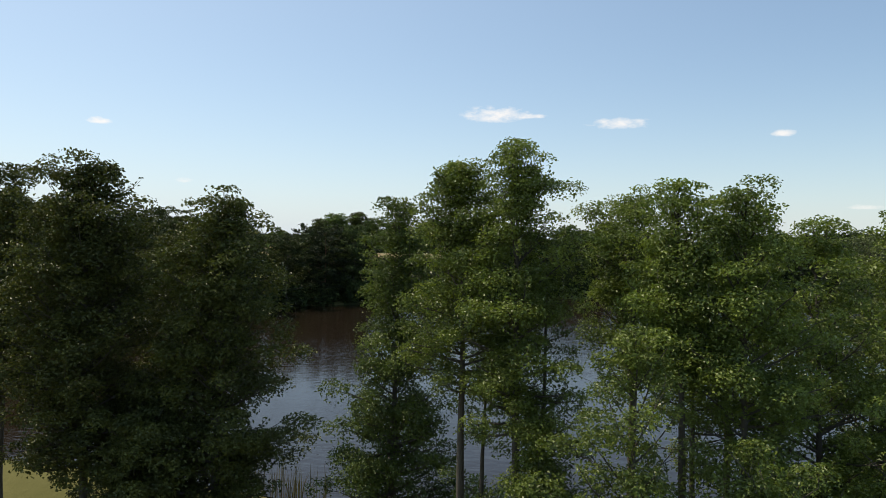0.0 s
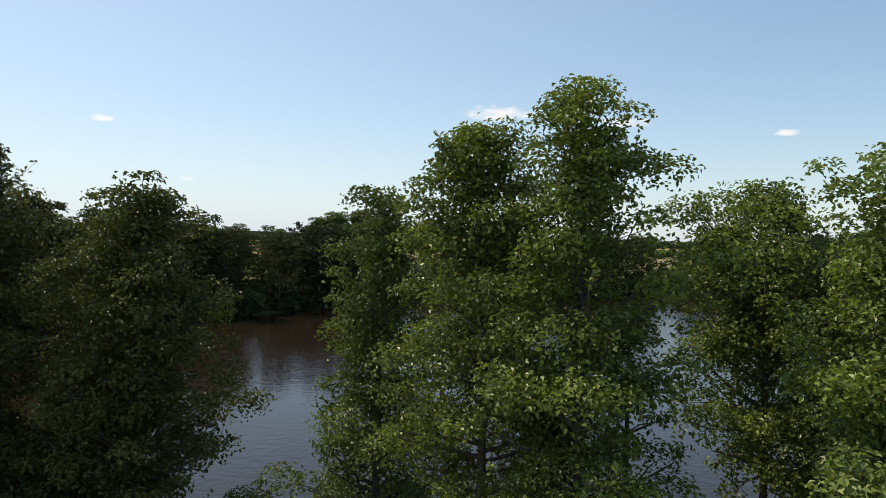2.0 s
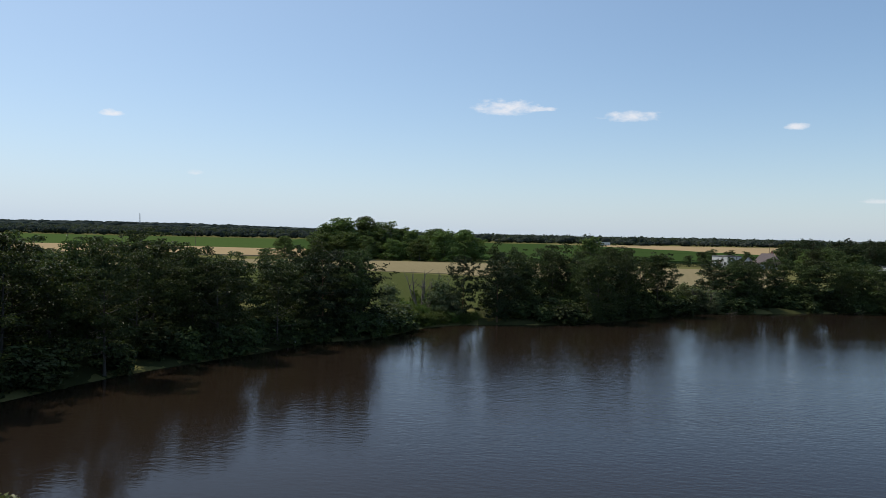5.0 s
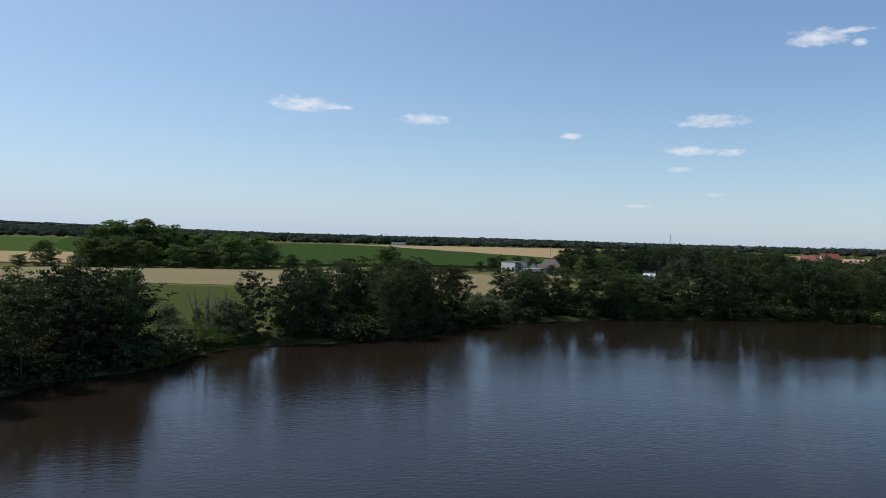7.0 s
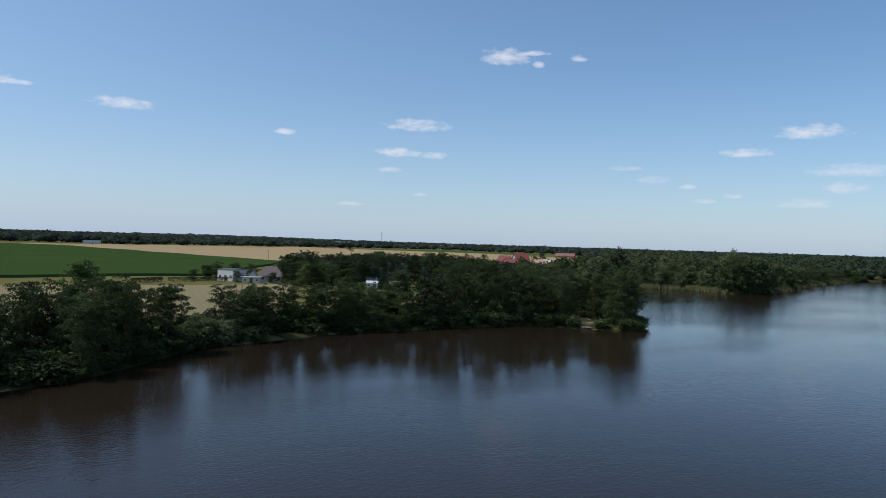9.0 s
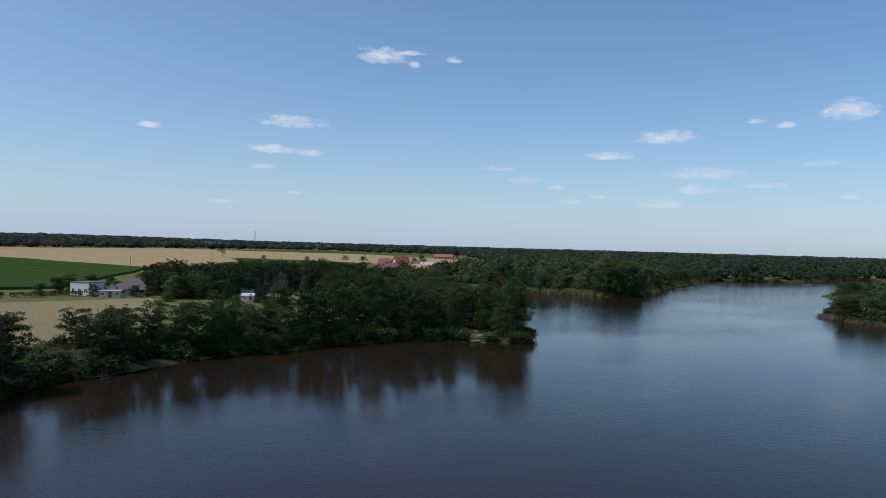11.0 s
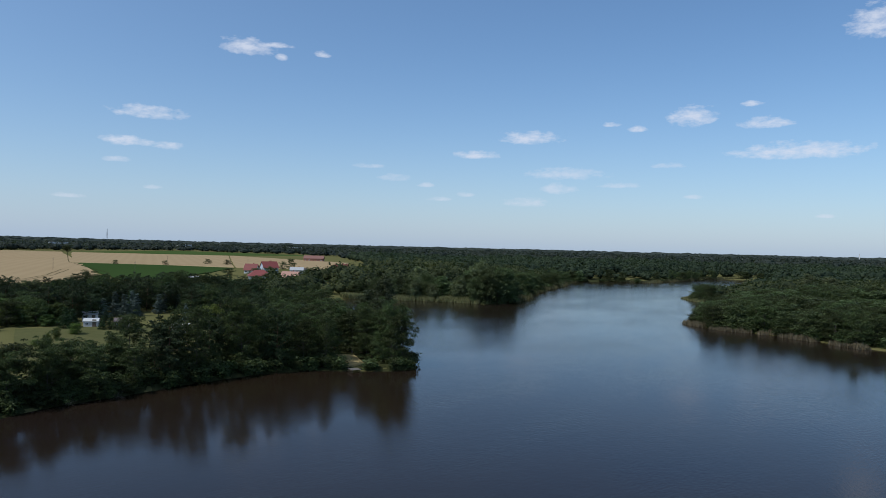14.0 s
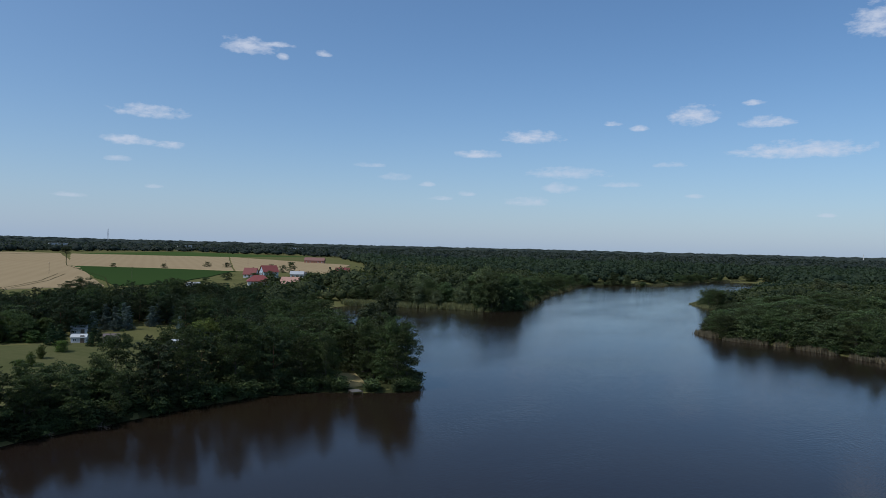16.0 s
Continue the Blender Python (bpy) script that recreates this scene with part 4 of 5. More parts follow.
# copse and lone trees in the fields
for x, y, h, w in ((-52, 266, 9, 10), (-44, 264, 10, 11), (-36, 264, 8.5, 10), (-26, 265, 7.5, 9), (-17, 267, 8, 9), (-8, 270, 11, 11), (-1, 275, 11.5, 11), (3, 283, 9, 10),
                   (-54, 280, 12.5, 12), (-46, 278, 15, 13), (-39, 282, 15.5, 13), (-31, 280, 13.5, 12), (-21, 280, 11, 11), (-11, 284, 12, 12), (-50, 294, 13.5, 12), (-38, 296, 13.5, 12),
                   (-26, 296, 12, 12), (-14, 296, 11, 11)):
    copse_tree.plant(x, y, h * 0.94, w, rng.uniform(0, 360))
for x, y, h, w in ((-66, 268, 7.5, 8), (-72, 265, 3.5, 5), (12, 288, 3.5, 6), (20, 290, 3, 5), (30.5, 191, 11.5, 8.5)):
    copse_tree.plant(x, y, h, w, rng.uniform(0, 360), label="lone leafy field tree standing in dry grass")
# along the wheat
for x, y, h, w in ((400, 648, 5, 6), (434, 622, 5, 6), (490, 631, 6, 8), (499, 613, 6, 8), (643, 1158, 13, 15), (484, 509, 11, 9), (470, 505, 8, 8), (508, 560, 6, 8)):
    far_tree.plant(x, y, h * 0.8, w, rng.uniform(0, 360), label="lone leafy tree between fields and village")
# between the village houses
for x, y, h, w in ((340, 370, 6, 6), (352, 395, 5, 6), (415, 425, 6, 7), (438, 412, 6, 7), (322, 372, 6, 8), (332, 380, 7, 8), (345, 384, 7, 9), (355, 415, 9, 10), (388, 436, 9, 10),
                   (405, 400, 7, 9), (372, 398, 6, 8), (340, 402, 6, 8), (460, 440, 8, 10), (470, 425, 9, 10), (368, 412, 8, 9), (384, 402, 6, 8), (398, 405, 7, 8), (352, 440, 8, 9),
                   (425, 432, 8, 9), (450, 425, 8, 9)):
    far_tree.plant(x, y, h * 0.6, w, rng.uniform(0, 360), label="lone leafy tree between fields and village")
# behind the plantation
for x, y, h, w in ((240, 330, 9, 9), (262, 345, 8, 8), (300, 398, 7, 7), (275, 395, 8, 8), (262, 291, 8, 8), (256, 298, 8, 8), (272, 289, 7, 8), (280, 296, 7, 7), (203, 372, 10, 11),
                   (212, 378, 11, 12), (220, 384, 8, 9), (285, 318, 7, 8)):
    far_tree.plant(x, y, h * 0.66, w, rng.uniform(0, 360), label="lone leafy tree between fields and village")
for x, y, h, w in ((333, 268, 9, 9), (338, 259, 8, 8), (346, 247, 11, 10), (330, 282, 8, 9), (377, 236, 13, 11), (372, 240, 9, 9), (392, 258, 9, 10), (352, 262, 7, 8), (470, 140, 7, 8), (520, 80, 10, 12), (560, 95, 10, 12)):
    willow.plant(x, y, h, w, rng.uniform(0, 360))
for x, y, h, w in ((341, 233, 12.5, 9), (342, 227, 14.5, 11), (349, 224.5, 16.5, 12), (357, 224.5, 17, 13), (364, 226, 15, 11), (350, 233, 16, 12), (359, 234, 17, 13), (370, 231, 13, 10)):
    dark_tree.plant(x, y, h, w, rng.uniform(0, 360))
for x, y, h, w in ((366, 246, 18.5, 13), (378, 246, 15, 11), (352, 276, 14, 13)):
    willow.plant(x, y, h, w, rng.uniform(0, 360), label="tall pale grey-green willow behind the shore trees")
poplar.plant(172.6, 167.4, 20.6, 8.0, 20)
poplar.plant(173.5, 172, 16.5, 7.5, 120)
poplar.plant(167, 162, 14.5, 7.5, 220)
poplar.plant(177, 178, 14.0, 7.5, 320)


# ---- far woods, too many trees to count ----
def lump_wood(name, x, y, size, height, label, mat, sprays=0, spray=1.0, seed=5):
    """One mesh of many uneven crowns that stand side by side, each a core with sprays of foliage round it."""
    r = np.random.default_rng(seed)
    bm = bmesh.new()
    bmesh.ops.create_icosphere(bm, subdivisions=1, radius=1.0)
    bm.verts.ensure_lookup_table()
    v = np.array([q.co[:] for q in bm.verts])
    f = np.array([[q.index for q in p.verts] for p in bm.faces])
    bm.free()
    n = len(x)
    z = ground_z(x, y)
    s = size * r.uniform(0.55, 1.55, n)
    h = height * r.uniform(0.55, 1.25, n) * (1 + 0.25 * waves(x, y, 47))
    h *= np.where((x > 280) & (x < 700) & (y < 165), 0.62, 1.0)       # lower growth on the headland
    core = 0.72 if sprays else 1.0
    pts = v[None] * (1 + r.normal(size=(n, len(v), 1)) * 0.15) * core
    pts = pts * np.stack([s, s, h * 0.55], -1)[:, None] + np.stack([x, y, z + h * 0.45], -1)[:, None]
    faces = (f[None] + (np.arange(n) * len(v))[:, None, None]).reshape(-1, 3)
    verts = pts.reshape(-1, 3)
    if sprays:
        d = r.normal(size=(n, sprays, 3))
        d[..., 2] = np.abs(d[..., 2]) * 0.9 - 0.15
        d /= np.linalg.norm(d, axis=-1)[..., None]
        reach = r.uniform(0.75, 1.12, (n, sprays, 1))
        at = (d * reach * np.stack([s, s, h * 0.55], -1)[:, None] + np.stack([x, y, z + h * 0.45], -1)[:, None]).reshape(-1, 3)
        out = (d + r.normal(size=d.shape) * 0.45).reshape(-1, 3)
        out[:, 2] += 0.35
        out /= np.linalg.norm(out, axis=1)[:, None]
        t = np.cross(out, r.normal(size=out.shape))
        t /= np.linalg.norm(t, axis=1)[:, None] + 1e-9
        b = np.cross(out, t)
        q = (spray * r.uniform(0.6, 1.3, len(at)))[:, None]
        k = np.stack([at - t * q * 0.5, at + b * q * 0.4 + out * q * 0.12, at + t * q * 0.55, at - b * q * 0.4 + out * q * 0.12], 1).reshape(-1, 3)
        m = np.arange(len(at))[:, None] * 4 + len(verts)
        faces = np.concatenate([faces, m + np.array([[0, 1, 2]]), m + np.array([[0, 2, 3]])])
        verts = np.concatenate([verts, k])
    return tagged(new(name, raw_mesh(name, verts, faces, mat, flat=False)), label, "woodland", kind="stuff")


FARMLAND = [(-1500, 120), (-60, 60), (60, 185), (112, 232), (118, 300), (190, 358), (262, 360), (330, 345), (400, 372), (470, 396), (530, 445), (710, 600), (1020, 930), (985, 1330),
            (620, 1275), (110, 1085), (-250, 1060), (-1500, 1050)]


def strew(r0, r1, spacing, az0, az1, seed):
    r = np.random.default_rng(seed)
    n = int(radians(az1 - az0) * (r1 * r1 - r0 * r0) / 2 / spacing ** 2)
    d, a = np.sqrt(r.uniform(r0 * r0, r1 * r1, n)), np.radians(r.uniform(az0, az1, n))
    x, y = d * np.sin(a), d * np.cos(a)
    ok = ~inside(FARMLAND, x, y) & ~inside(HEADLAND, x, y) & (from_shore(x, y) > 16)
    gap = np.sin(x / 170 + 2) * np.cos(y / 140) + 0.4 * np.sin(x / 61 + y / 83)
    return x[ok & (gap > -1.22)], y[ok & (gap > -1.22)]


x, y = strew(250, 640, 6.8, 40, 100, 21)
lump_wood("wood_lakeside", x, y, 4.7, 10.5, "mixed dark and light green lakeside woodland canopy", WOODS, 64, 1.6)
x, y = strew(640, 1150, 9.6, 20, 100, 22)
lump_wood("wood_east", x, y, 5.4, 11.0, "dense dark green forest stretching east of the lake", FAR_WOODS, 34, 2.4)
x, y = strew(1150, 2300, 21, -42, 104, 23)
lump_wood("wood_distant", x, y, 9.5, 11.5, "distant forest across the plain with haze-tinted leaves", HAZED_WOODS, 14, 5.0)
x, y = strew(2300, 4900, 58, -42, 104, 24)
lump_wood("wood_horizon", x, y, 26.0, 8.5, "forest on the horizon with haze-blue tinted leaves", HAZED_WOODS)
x, y = strew(120, 1500, 34, 104, 318, 25)
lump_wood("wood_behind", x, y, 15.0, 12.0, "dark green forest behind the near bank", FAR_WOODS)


# ---- the trees of the near bank ----
def near_tree(label, x, y, height, width, seed, base=0.1, limbs=60, pads=3, per_pad=200, leaf=0.072, pad=0.37, kind="ovate", mat=None, hole=0.15, name="alder_tree", rise=(0.05, 1.15), flat=0.66):
    wood, green = bough_tree(seed, height, width / 2, base, kind, limbs, pads, per_pad, leaf, pad, rise=rise, hole=hole, flat=flat, exact=True)
    ob = thing(name, label, "tree", "trees on the near bank", pose(x, y, gz(x, y) - 0.1, 0, 0, seed * 47 % 360))
    part("trunk", raw_mesh("trunk", *wood, BARK, flat=False), None, ob)
    part("crown", raw_mesh("crown", *green, mat or ALDER_LEAF), None, ob)


near_tree("tall sunlit alder with dark stem and airy crown", 2.26, 15.6, 12.3, 2.7, 1, base=0.5, limbs=84, kind="oval", hole=0.24)
near_tree("slim alder with sparse boughs beside the tallest tree", 2.75, 15.95, 9.8, 2.0, 24, base=0.3, limbs=30, hole=0.3)
near_tree("slender alder with bare grey stem and sunlit top", 1.2, 17.0, 12.0, 2.7, 22, base=0.55, limbs=76, hole=0.22, kind="oval")
near_tree("thin alder with sparse foliage low on its stem", 1.5, 17.5, 8.6, 1.9, 26, base=0.26, limbs=24, hole=0.3)
near_tree("dense alder leafy down to the water's edge", -0.7, 19.5, 11.3, 3.7, 3, base=0.05, limbs=165, kind="spread", hole=0.1, pad=0.46, per_pad=210, leaf=0.086, rise=(-0.1, 0.9), mat=HALF_SHADE_ALDER)
near_tree("broad dark alder leafy to the ground by the water", -6.75, 23.3, 11.8, 4.7, 4, base=0.05, kind="oval", limbs=150, pads=4, per_pad=130, leaf=0.12, pad=0.52, mat=SHADE_ALDER, hole=0.08)
near_tree("tall dark alder with a ragged open top", -11.0, 23.3, 12.9, 5.4, 5, base=0.22, kind="oval", limbs=150, pads=4, per_pad=130, leaf=0.12, pad=0.52, mat=SHADE_ALDER, hole=0.1)
near_tree("dark alder standing at the edge of a clearing", -15.2, 25.4, 12.6, 4.2, 6, base=0.34, limbs=90, pads=4, per_pad=120, leaf=0.12, pad=0.56, mat=SHADE_ALDER)
near_tree("dark alder in the second row behind the broad one", -9.4, 26.8, 10.4, 4.2, 27, base=0.1, limbs=80, pads=4, per_pad=100, leaf=0.13, pad=0.56, mat=SHADE_ALDER)
near_tree("leafy alder in the near row at the bank", 5.0, 17.0, 11.3, 2.5, 7, base=0.64, limbs=64, kind="oval")
near_tree("sunlit alder with spreading crown and forked stem", 5.4, 14.3, 11.4, 1.9, 8, base=0.66, limbs=40)
near_tree("broad sunlit alder with crooked boughs", 6.25, 13.7, 11.4, 2.8, 28, base=0.5, limbs=76)
near_tree("tall leafy alder at the waterside behind the row", 7.7, 18.4, 11.0, 3.4, 17, base=0.5, limbs=50, leaf=0.08, pad=0.42)
near_tree("leafy alder behind the broad one at the bank", 8.6, 15.6, 10.8, 3.4, 9, base=0.35, limbs=66, leaf=0.08, pad=0.42)
near_tree("dark leafy alder deep in the near row", 10.2, 16.4, 11.0, 3.8, 10, base=0.1, limbs=70, leaf=0.085, pad=0.45)
near_tree("pale feathery willow standing behind the alders", 12.7, 20.8, 11.6, 4.2, 11, mat=WILLOW_LEAF, kind="round", name="willow_tree", limbs=70, leaf=0.085, pad=0.42)
near_tree("low bright alder below the tall trees", 3.9, 12.8, 8.75, 3.0, 12, base=0.1, kind="round", limbs=56)
near_tree("low sunlit sapling at the foot of the tall alders", 2.75, 14.8, 6.9, 1.7, 29, base=0.08, kind="round", limbs=30)
near_tree("low leafy alder under the broad tree", 6.2, 12.2, 7.0, 3.4, 13, base=0.06, kind="round", limbs=60)
near_tree("low dark alder in the shade of the row", 9.6, 13.0, 7.6, 4.2, 14, base=0.05, kind="round", limbs=60, pad=0.42, leaf=0.08)
near_tree("shaded young alder at the foot of the dark trees", -8.8, 22.2, 5.2, 3.8, 15, base=0.03, kind="round", limbs=60, leaf=0.115, pad=0.45, mat=SHADE_ALDER)
near_tree("shaded young alder beside the clearing", -9.9, 24.0, 5.0, 3.4, 16, base=0.03, kind="round", limbs=60, leaf=0.115, pad=0.45, mat=SHADE_ALDER)
near_tree("leafy alder between the tall ones at the waterside", 6.6, 17.6, 9.6, 2.6, 18, base=0.5, limbs=36)


# ---- buildings ----
RED_TILE = plain_material("red_roof_tile", (0.16, 0.034, 0.030), (0.24, 0.060, 0.048), 1.2, 0.7, 0.5, 0.05)
BROWN_TILE = plain_material("brown_roof_tile", (0.085, 0.060, 0.058), (0.150, 0.115, 0.108), 1.2, 0.7, 0.5, 0.05)
SALMON_TILE = plain_material("old_pink_roof_tile", (0.33, 0.17, 0.12), (0.46, 0.27, 0.20), 1.0, 0.8, 0.5, 0.05)
WHITE_WALL = plain_material("white_render", (0.54, 0.53, 0.51), (0.68, 0.67, 0.65), 0.7, 0.85, 0.2, 0.01)
BLUE_WALL = plain_material("pale_blue_render", (0.42, 0.50, 0.58), (0.55, 0.62, 0.68), 0.7, 0.85, 0.2, 0.01)
BEIGE_WALL = plain_material("beige_render", (0.50, 0.43, 0.33), (0.62, 0.55, 0.44), 0.7, 0.85, 0.2, 0.01)
BRICK_WALL = plain_material("red_brick_wall", (0.25, 0.11, 0.07), (0.36, 0.17, 0.11), 2.0, 0.85, 0.3, 0.02)
GREY_ROOF = plain_material("grey_roofing_felt", (0.30, 0.30, 0.30), (0.46, 0.46, 0.45), 0.8, 0.8, 0.2, 0.02)
DARK_FELT = plain_material("dark_roofing_felt", (0.09, 0.085, 0.08), (0.16, 0.15, 0.145), 0.8, 0.8, 0.2, 0.02)
OLD_TILE = plain_material("old_brown_red_tile", (0.17, 0.080, 0.062), (0.25, 0.125, 0.098), 1.0, 0.8, 0.5, 0.05)
PALE_ROOF = plain_material("pale_roofing", (0.42, 0.42, 0.40), (0.58, 0.58, 0.56), 0.8, 0.6, 0.2, 0.02)
DARK_WOOD = plain_material("weathered_brown_wood", (0.09, 0.065, 0.045), (0.17, 0.13, 0.095), 2.0, 0.85, 0.4, 0.02, stretch=(1, 1, 0.2))
OLD_PLANK = plain_material("old_grey_planks", (0.10, 0.09, 0.075), (0.19, 0.175, 0.15), 1.2, 0.85, 0.3, 0.02)
GREY_WOOD = plain_material("grey_weathered_wood", (0.22, 0.20, 0.17), (0.34, 0.31, 0.27), 2.5, 0.85, 0.4, 0.02)
FRAME = plain_material("white_window_frame", (0.72, 0.72, 0.70), (0.80, 0.80, 0.78), 2.0, 0.4, 0.0)
STEEL = plain_material("galvanised_steel", (0.30, 0.31, 0.32), (0.42, 0.43, 0.44), 1.5, 0.5, 0.1, 0.01, 0.6)
BOAT_PAINT = plain_material("white_boat_paint", (0.62, 0.63, 0.62), (0.78, 0.78, 0.76), 1.0, 0.35, 0.1, 0.01)


def glass_pane():
    def build(nt):
        p = node(nt, "ShaderNodeBsdfPrincipled", Roughness=0.05, IOR=1.5)
        p.inputs["Base Color"].default_value = (0.03, 0.035, 0.04, 1)
        return p.outputs[0]
    return material("window_glass", build)


GLASS = glass_pane()


def box(bm, x0, x1, y0, y1, z0, z1, bevel=0.0):
    vs = [bm.verts.new((x, y, z)) for z in (z0, z1) for x, y in ((x0, y0), (x1, y0), (x1, y1), (x0, y1))]
    fs = [(3, 2, 1, 0), (4, 5, 6, 7), (0, 1, 5, 4), (1, 2, 6, 5), (2, 3, 7, 6), (3, 0, 4, 7)]
    made = [bm.faces.new([vs[k] for k in f]) for f in fs]
    if bevel:
        bmesh.ops.bevel(bm, geom=list({e for f in made for e in f.edges}), offset=bevel, segments=1, affect="EDGES")
    return bm


def block(x0, x1, y0, y1, z0, z1, bevel=0.0):
    return box(bmesh.new(), x0, x1, y0, y1, z0, z1, bevel)


def roof_mesh(length, depth, eaves, ridge, over, kind, thick=0.22):
    """A gabled or hipped roof slab with overhang, or a flat one."""
    bm = bmesh.new()
    lx, ly = length / 2 + over, depth / 2 + over
    if kind == "flat":
        return block(-lx, lx, -ly, ly, eaves, eaves + 0.28, 0.04)
    drop = over * (ridge - eaves) / (depth / 2)
    inset = depth * 0.42 if kind == "hip" else 0.0
    for lift in (0.0, thick):
        e = eaves - drop + lift
        a = [bm.verts.new(p) for p in ((-lx, -ly, e), (lx, -ly, e), (lx, ly, e), (-lx, ly, e))]
        r = [bm.verts.new(p) for p in ((-lx + inset, 0, ridge + lift), (lx - inset, 0, ridge + lift))]
        fs = [(a[0], a[1], r[1], r[0]), (a[2], a[3], r[0], r[1])]
        if kind == "hip":
            fs += [(a[1], a[2], r[1]), (a[3], a[0], r[0])]
        for f in fs:
            bm.faces.new(f if lift else f[::-1])
        if not lift:
            low, lowr = a, r
    for k in range(4):
        if kind == "gable" and k in (1, 3):
            continue
        bm.faces.new((low[k], low[(k + 1) % 4], a[(k + 1) % 4], a[k]))
    if kind == "gable":
        for q, (i, j) in ((0, (3, 0)), (1, (1, 2))):
            bm.faces.new((low[i], lowr[q], r[q], a[i]))
            bm.faces.new((lowr[q], low[j], a[j], r[q]))
    bmesh.ops.recalc_face_normals(bm, faces=bm.faces)
    return bm


def wall_mesh(length, depth, eaves, ridge, kind):
    bm = block(-length / 2, length / 2, -depth / 2, depth / 2, -1.0, eaves)
    if kind == "gable":
        for s in (-1, 1):
            v = [bm.verts.new(p) for p in ((s * length / 2, -depth / 2, eaves), (s * length / 2, depth / 2, eaves), (s * length / 2, 0, ridge - 0.02))]
            bm.faces.new(v if s > 0 else v[::-1])
    return bm


def window(ob, x, y, z, w, h, side):
    """A window in the wall that faces side: frame, glass and glazing bar."""
    m = pose(x, y, z, 0, 0, {"front": 0, "right": 90, "back": 180, "left": 270}[side])
    fr = bmesh.new()
    for a, b, c, d in ((-w / 2, w / 2, -h / 2, -h / 2 + 0.09), (-w / 2, w / 2, h / 2 - 0.09, h / 2), (-w / 2, -w / 2 + 0.09, -h / 2 + 0.09, h / 2 - 0.09),
                       (w / 2 - 0.09, w / 2, -h / 2 + 0.09, h / 2 - 0.09), (-0.04, 0.04, -h / 2 + 0.09, h / 2 - 0.09)):
        box(fr, a, b, -0.06, 0.10, c, d)
    one = part("window", fr, FRAME, ob)
    one.matrix_basis = m
    pane = part("pane", block(-w / 2 + 0.05, w / 2 - 0.05, -0.02, 0.05, -h / 2 + 0.05, h / 2 - 0.05), GLASS, one, "dark reflecting glass")
    return pane


def house(name, label, x, y, turn, length, depth, eaves, ridge, kind, wall, roof, over=0.5, floors=1, chimney=True, per_side=3, group="houses by the lake"):
    ob = thing(name, label, "house", group, pose(x, y, gz(x, y), 0, 0, turn))
    part("wall", wall_mesh(length, depth, eaves, ridge, kind), wall, ob)
    part("roof", roof_mesh(length, depth, eaves, ridge, over, kind), roof, ob)
    if chimney:
        part("chimney", block(length * 0.12, length * 0.12 + 0.7, 0.4, 1.0, ridge - 1.2, ridge + 0.9, 0.03), BRICK_WALL, ob)
    storey = eaves / floors
    for fl in range(floors):
        z = storey * fl + min(1.5, storey * 0.58)
        for k in range(per_side):
            px = -length / 2 + length * (k + 0.5) / per_side
            for s, side in ((-1, "front"), (1, "back")):
                if fl == 0 and s < 0 and k == per_side // 2:
                    d = part("door", block(px - 0.5, px + 0.5, -depth / 2 - 0.05, -depth / 2 + 0.06, 0.0, 2.05, 0.01), DARK_WOOD, ob)
                    part("handle", block(px + 0.32, px + 0.42, -depth / 2 - 0.1, -depth / 2 - 0.05, 0.98, 1.06), STEEL, d)
                    continue
                window(ob, px, s * depth / 2, z, min(1.3, length / per_side * 0.5), min(1.3, storey * 0.45), side)
        for s, side in ((1, "right"), (-1, "left")):
            for py in (-depth / 4, depth / 4):
                window(ob, s * length / 2, py, z, 1.0, min(1.2, storey * 0.45), side)
    if kind == "gable" and ridge - eaves > 2.4:
        for s, side in ((1, "right"), (-1, "left")):
            window(ob, s * length / 2, 0, eaves + 0.9, 0.9, 1.0, side)
    return ob


house("house", "white rendered house with purple-brown hipped tile roof", 104.5, 265, -26, 8.2, 6.6, 2.3, 5.3, "hip", BLUE_WALL, BROWN_TILE, 0.6)
house("house", "flat-roofed white cube house beside a hedge", 93, 272, -58, 6.6, 7.4, 3.9, 4.2, "flat", WHITE_WALL, DARK_FELT, 0.12, chimney=False)
house("garage", "low pale garage with flat roof beside stubble", 95.5, 260.5, -26, 6.0, 3.4, 1.8, 2.05, "flat", BEIGE_WALL, GREY_ROOF, 0.3, chimney=False, per_side=3)
house("gable_annex", "small white gabled annex between the houses", 99.3, 268.5, 64, 3.4, 2.6, 2.3, 3.8, "gable", WHITE_WALL, BROWN_TILE, 0.2, chimney=False, per_side=2)
house("house", "white bungalow with bright red hipped roof", 331, 386, -40, 13.5, 11, 3.0, 6.2, "hip", WHITE_WALL, RED_TILE, 0.7, group="houses of the village")
house("house", "tall pale blue house with steep red gable roof", 405, 455, -22, 11.5, 9, 4.6, 9.0, "gable", BLUE_WALL, RED_TILE, 0.6, 2, group="houses of the village")
house("house", "pale house with red gable roof among trees", 390, 458, -60, 9, 8, 3.0, 7.2, "gable", WHITE_WALL, RED_TILE, 0.6, group="houses of the village")
house("house", "white village house with grey roof", 420, 440, -50, 10, 7, 3.0, 5.0, "gable", WHITE_WALL, GREY_ROOF, 0.4, group="houses of the village")
house("house", "white low outbuilding in the village", 432, 446, -60, 6, 5, 2.6, 4.0, "gable", WHITE_WALL, BROWN_TILE, 0.3, chimney=False, per_side=2, group="houses of the village")
house("barn", "long red brick farm barn beside wheat", 722, 702, -58, 26, 10, 3.6, 7.2, "gable", BRICK_WALL, OLD_TILE, 0.5, chimney=False, per_side=5, group="houses of the village")
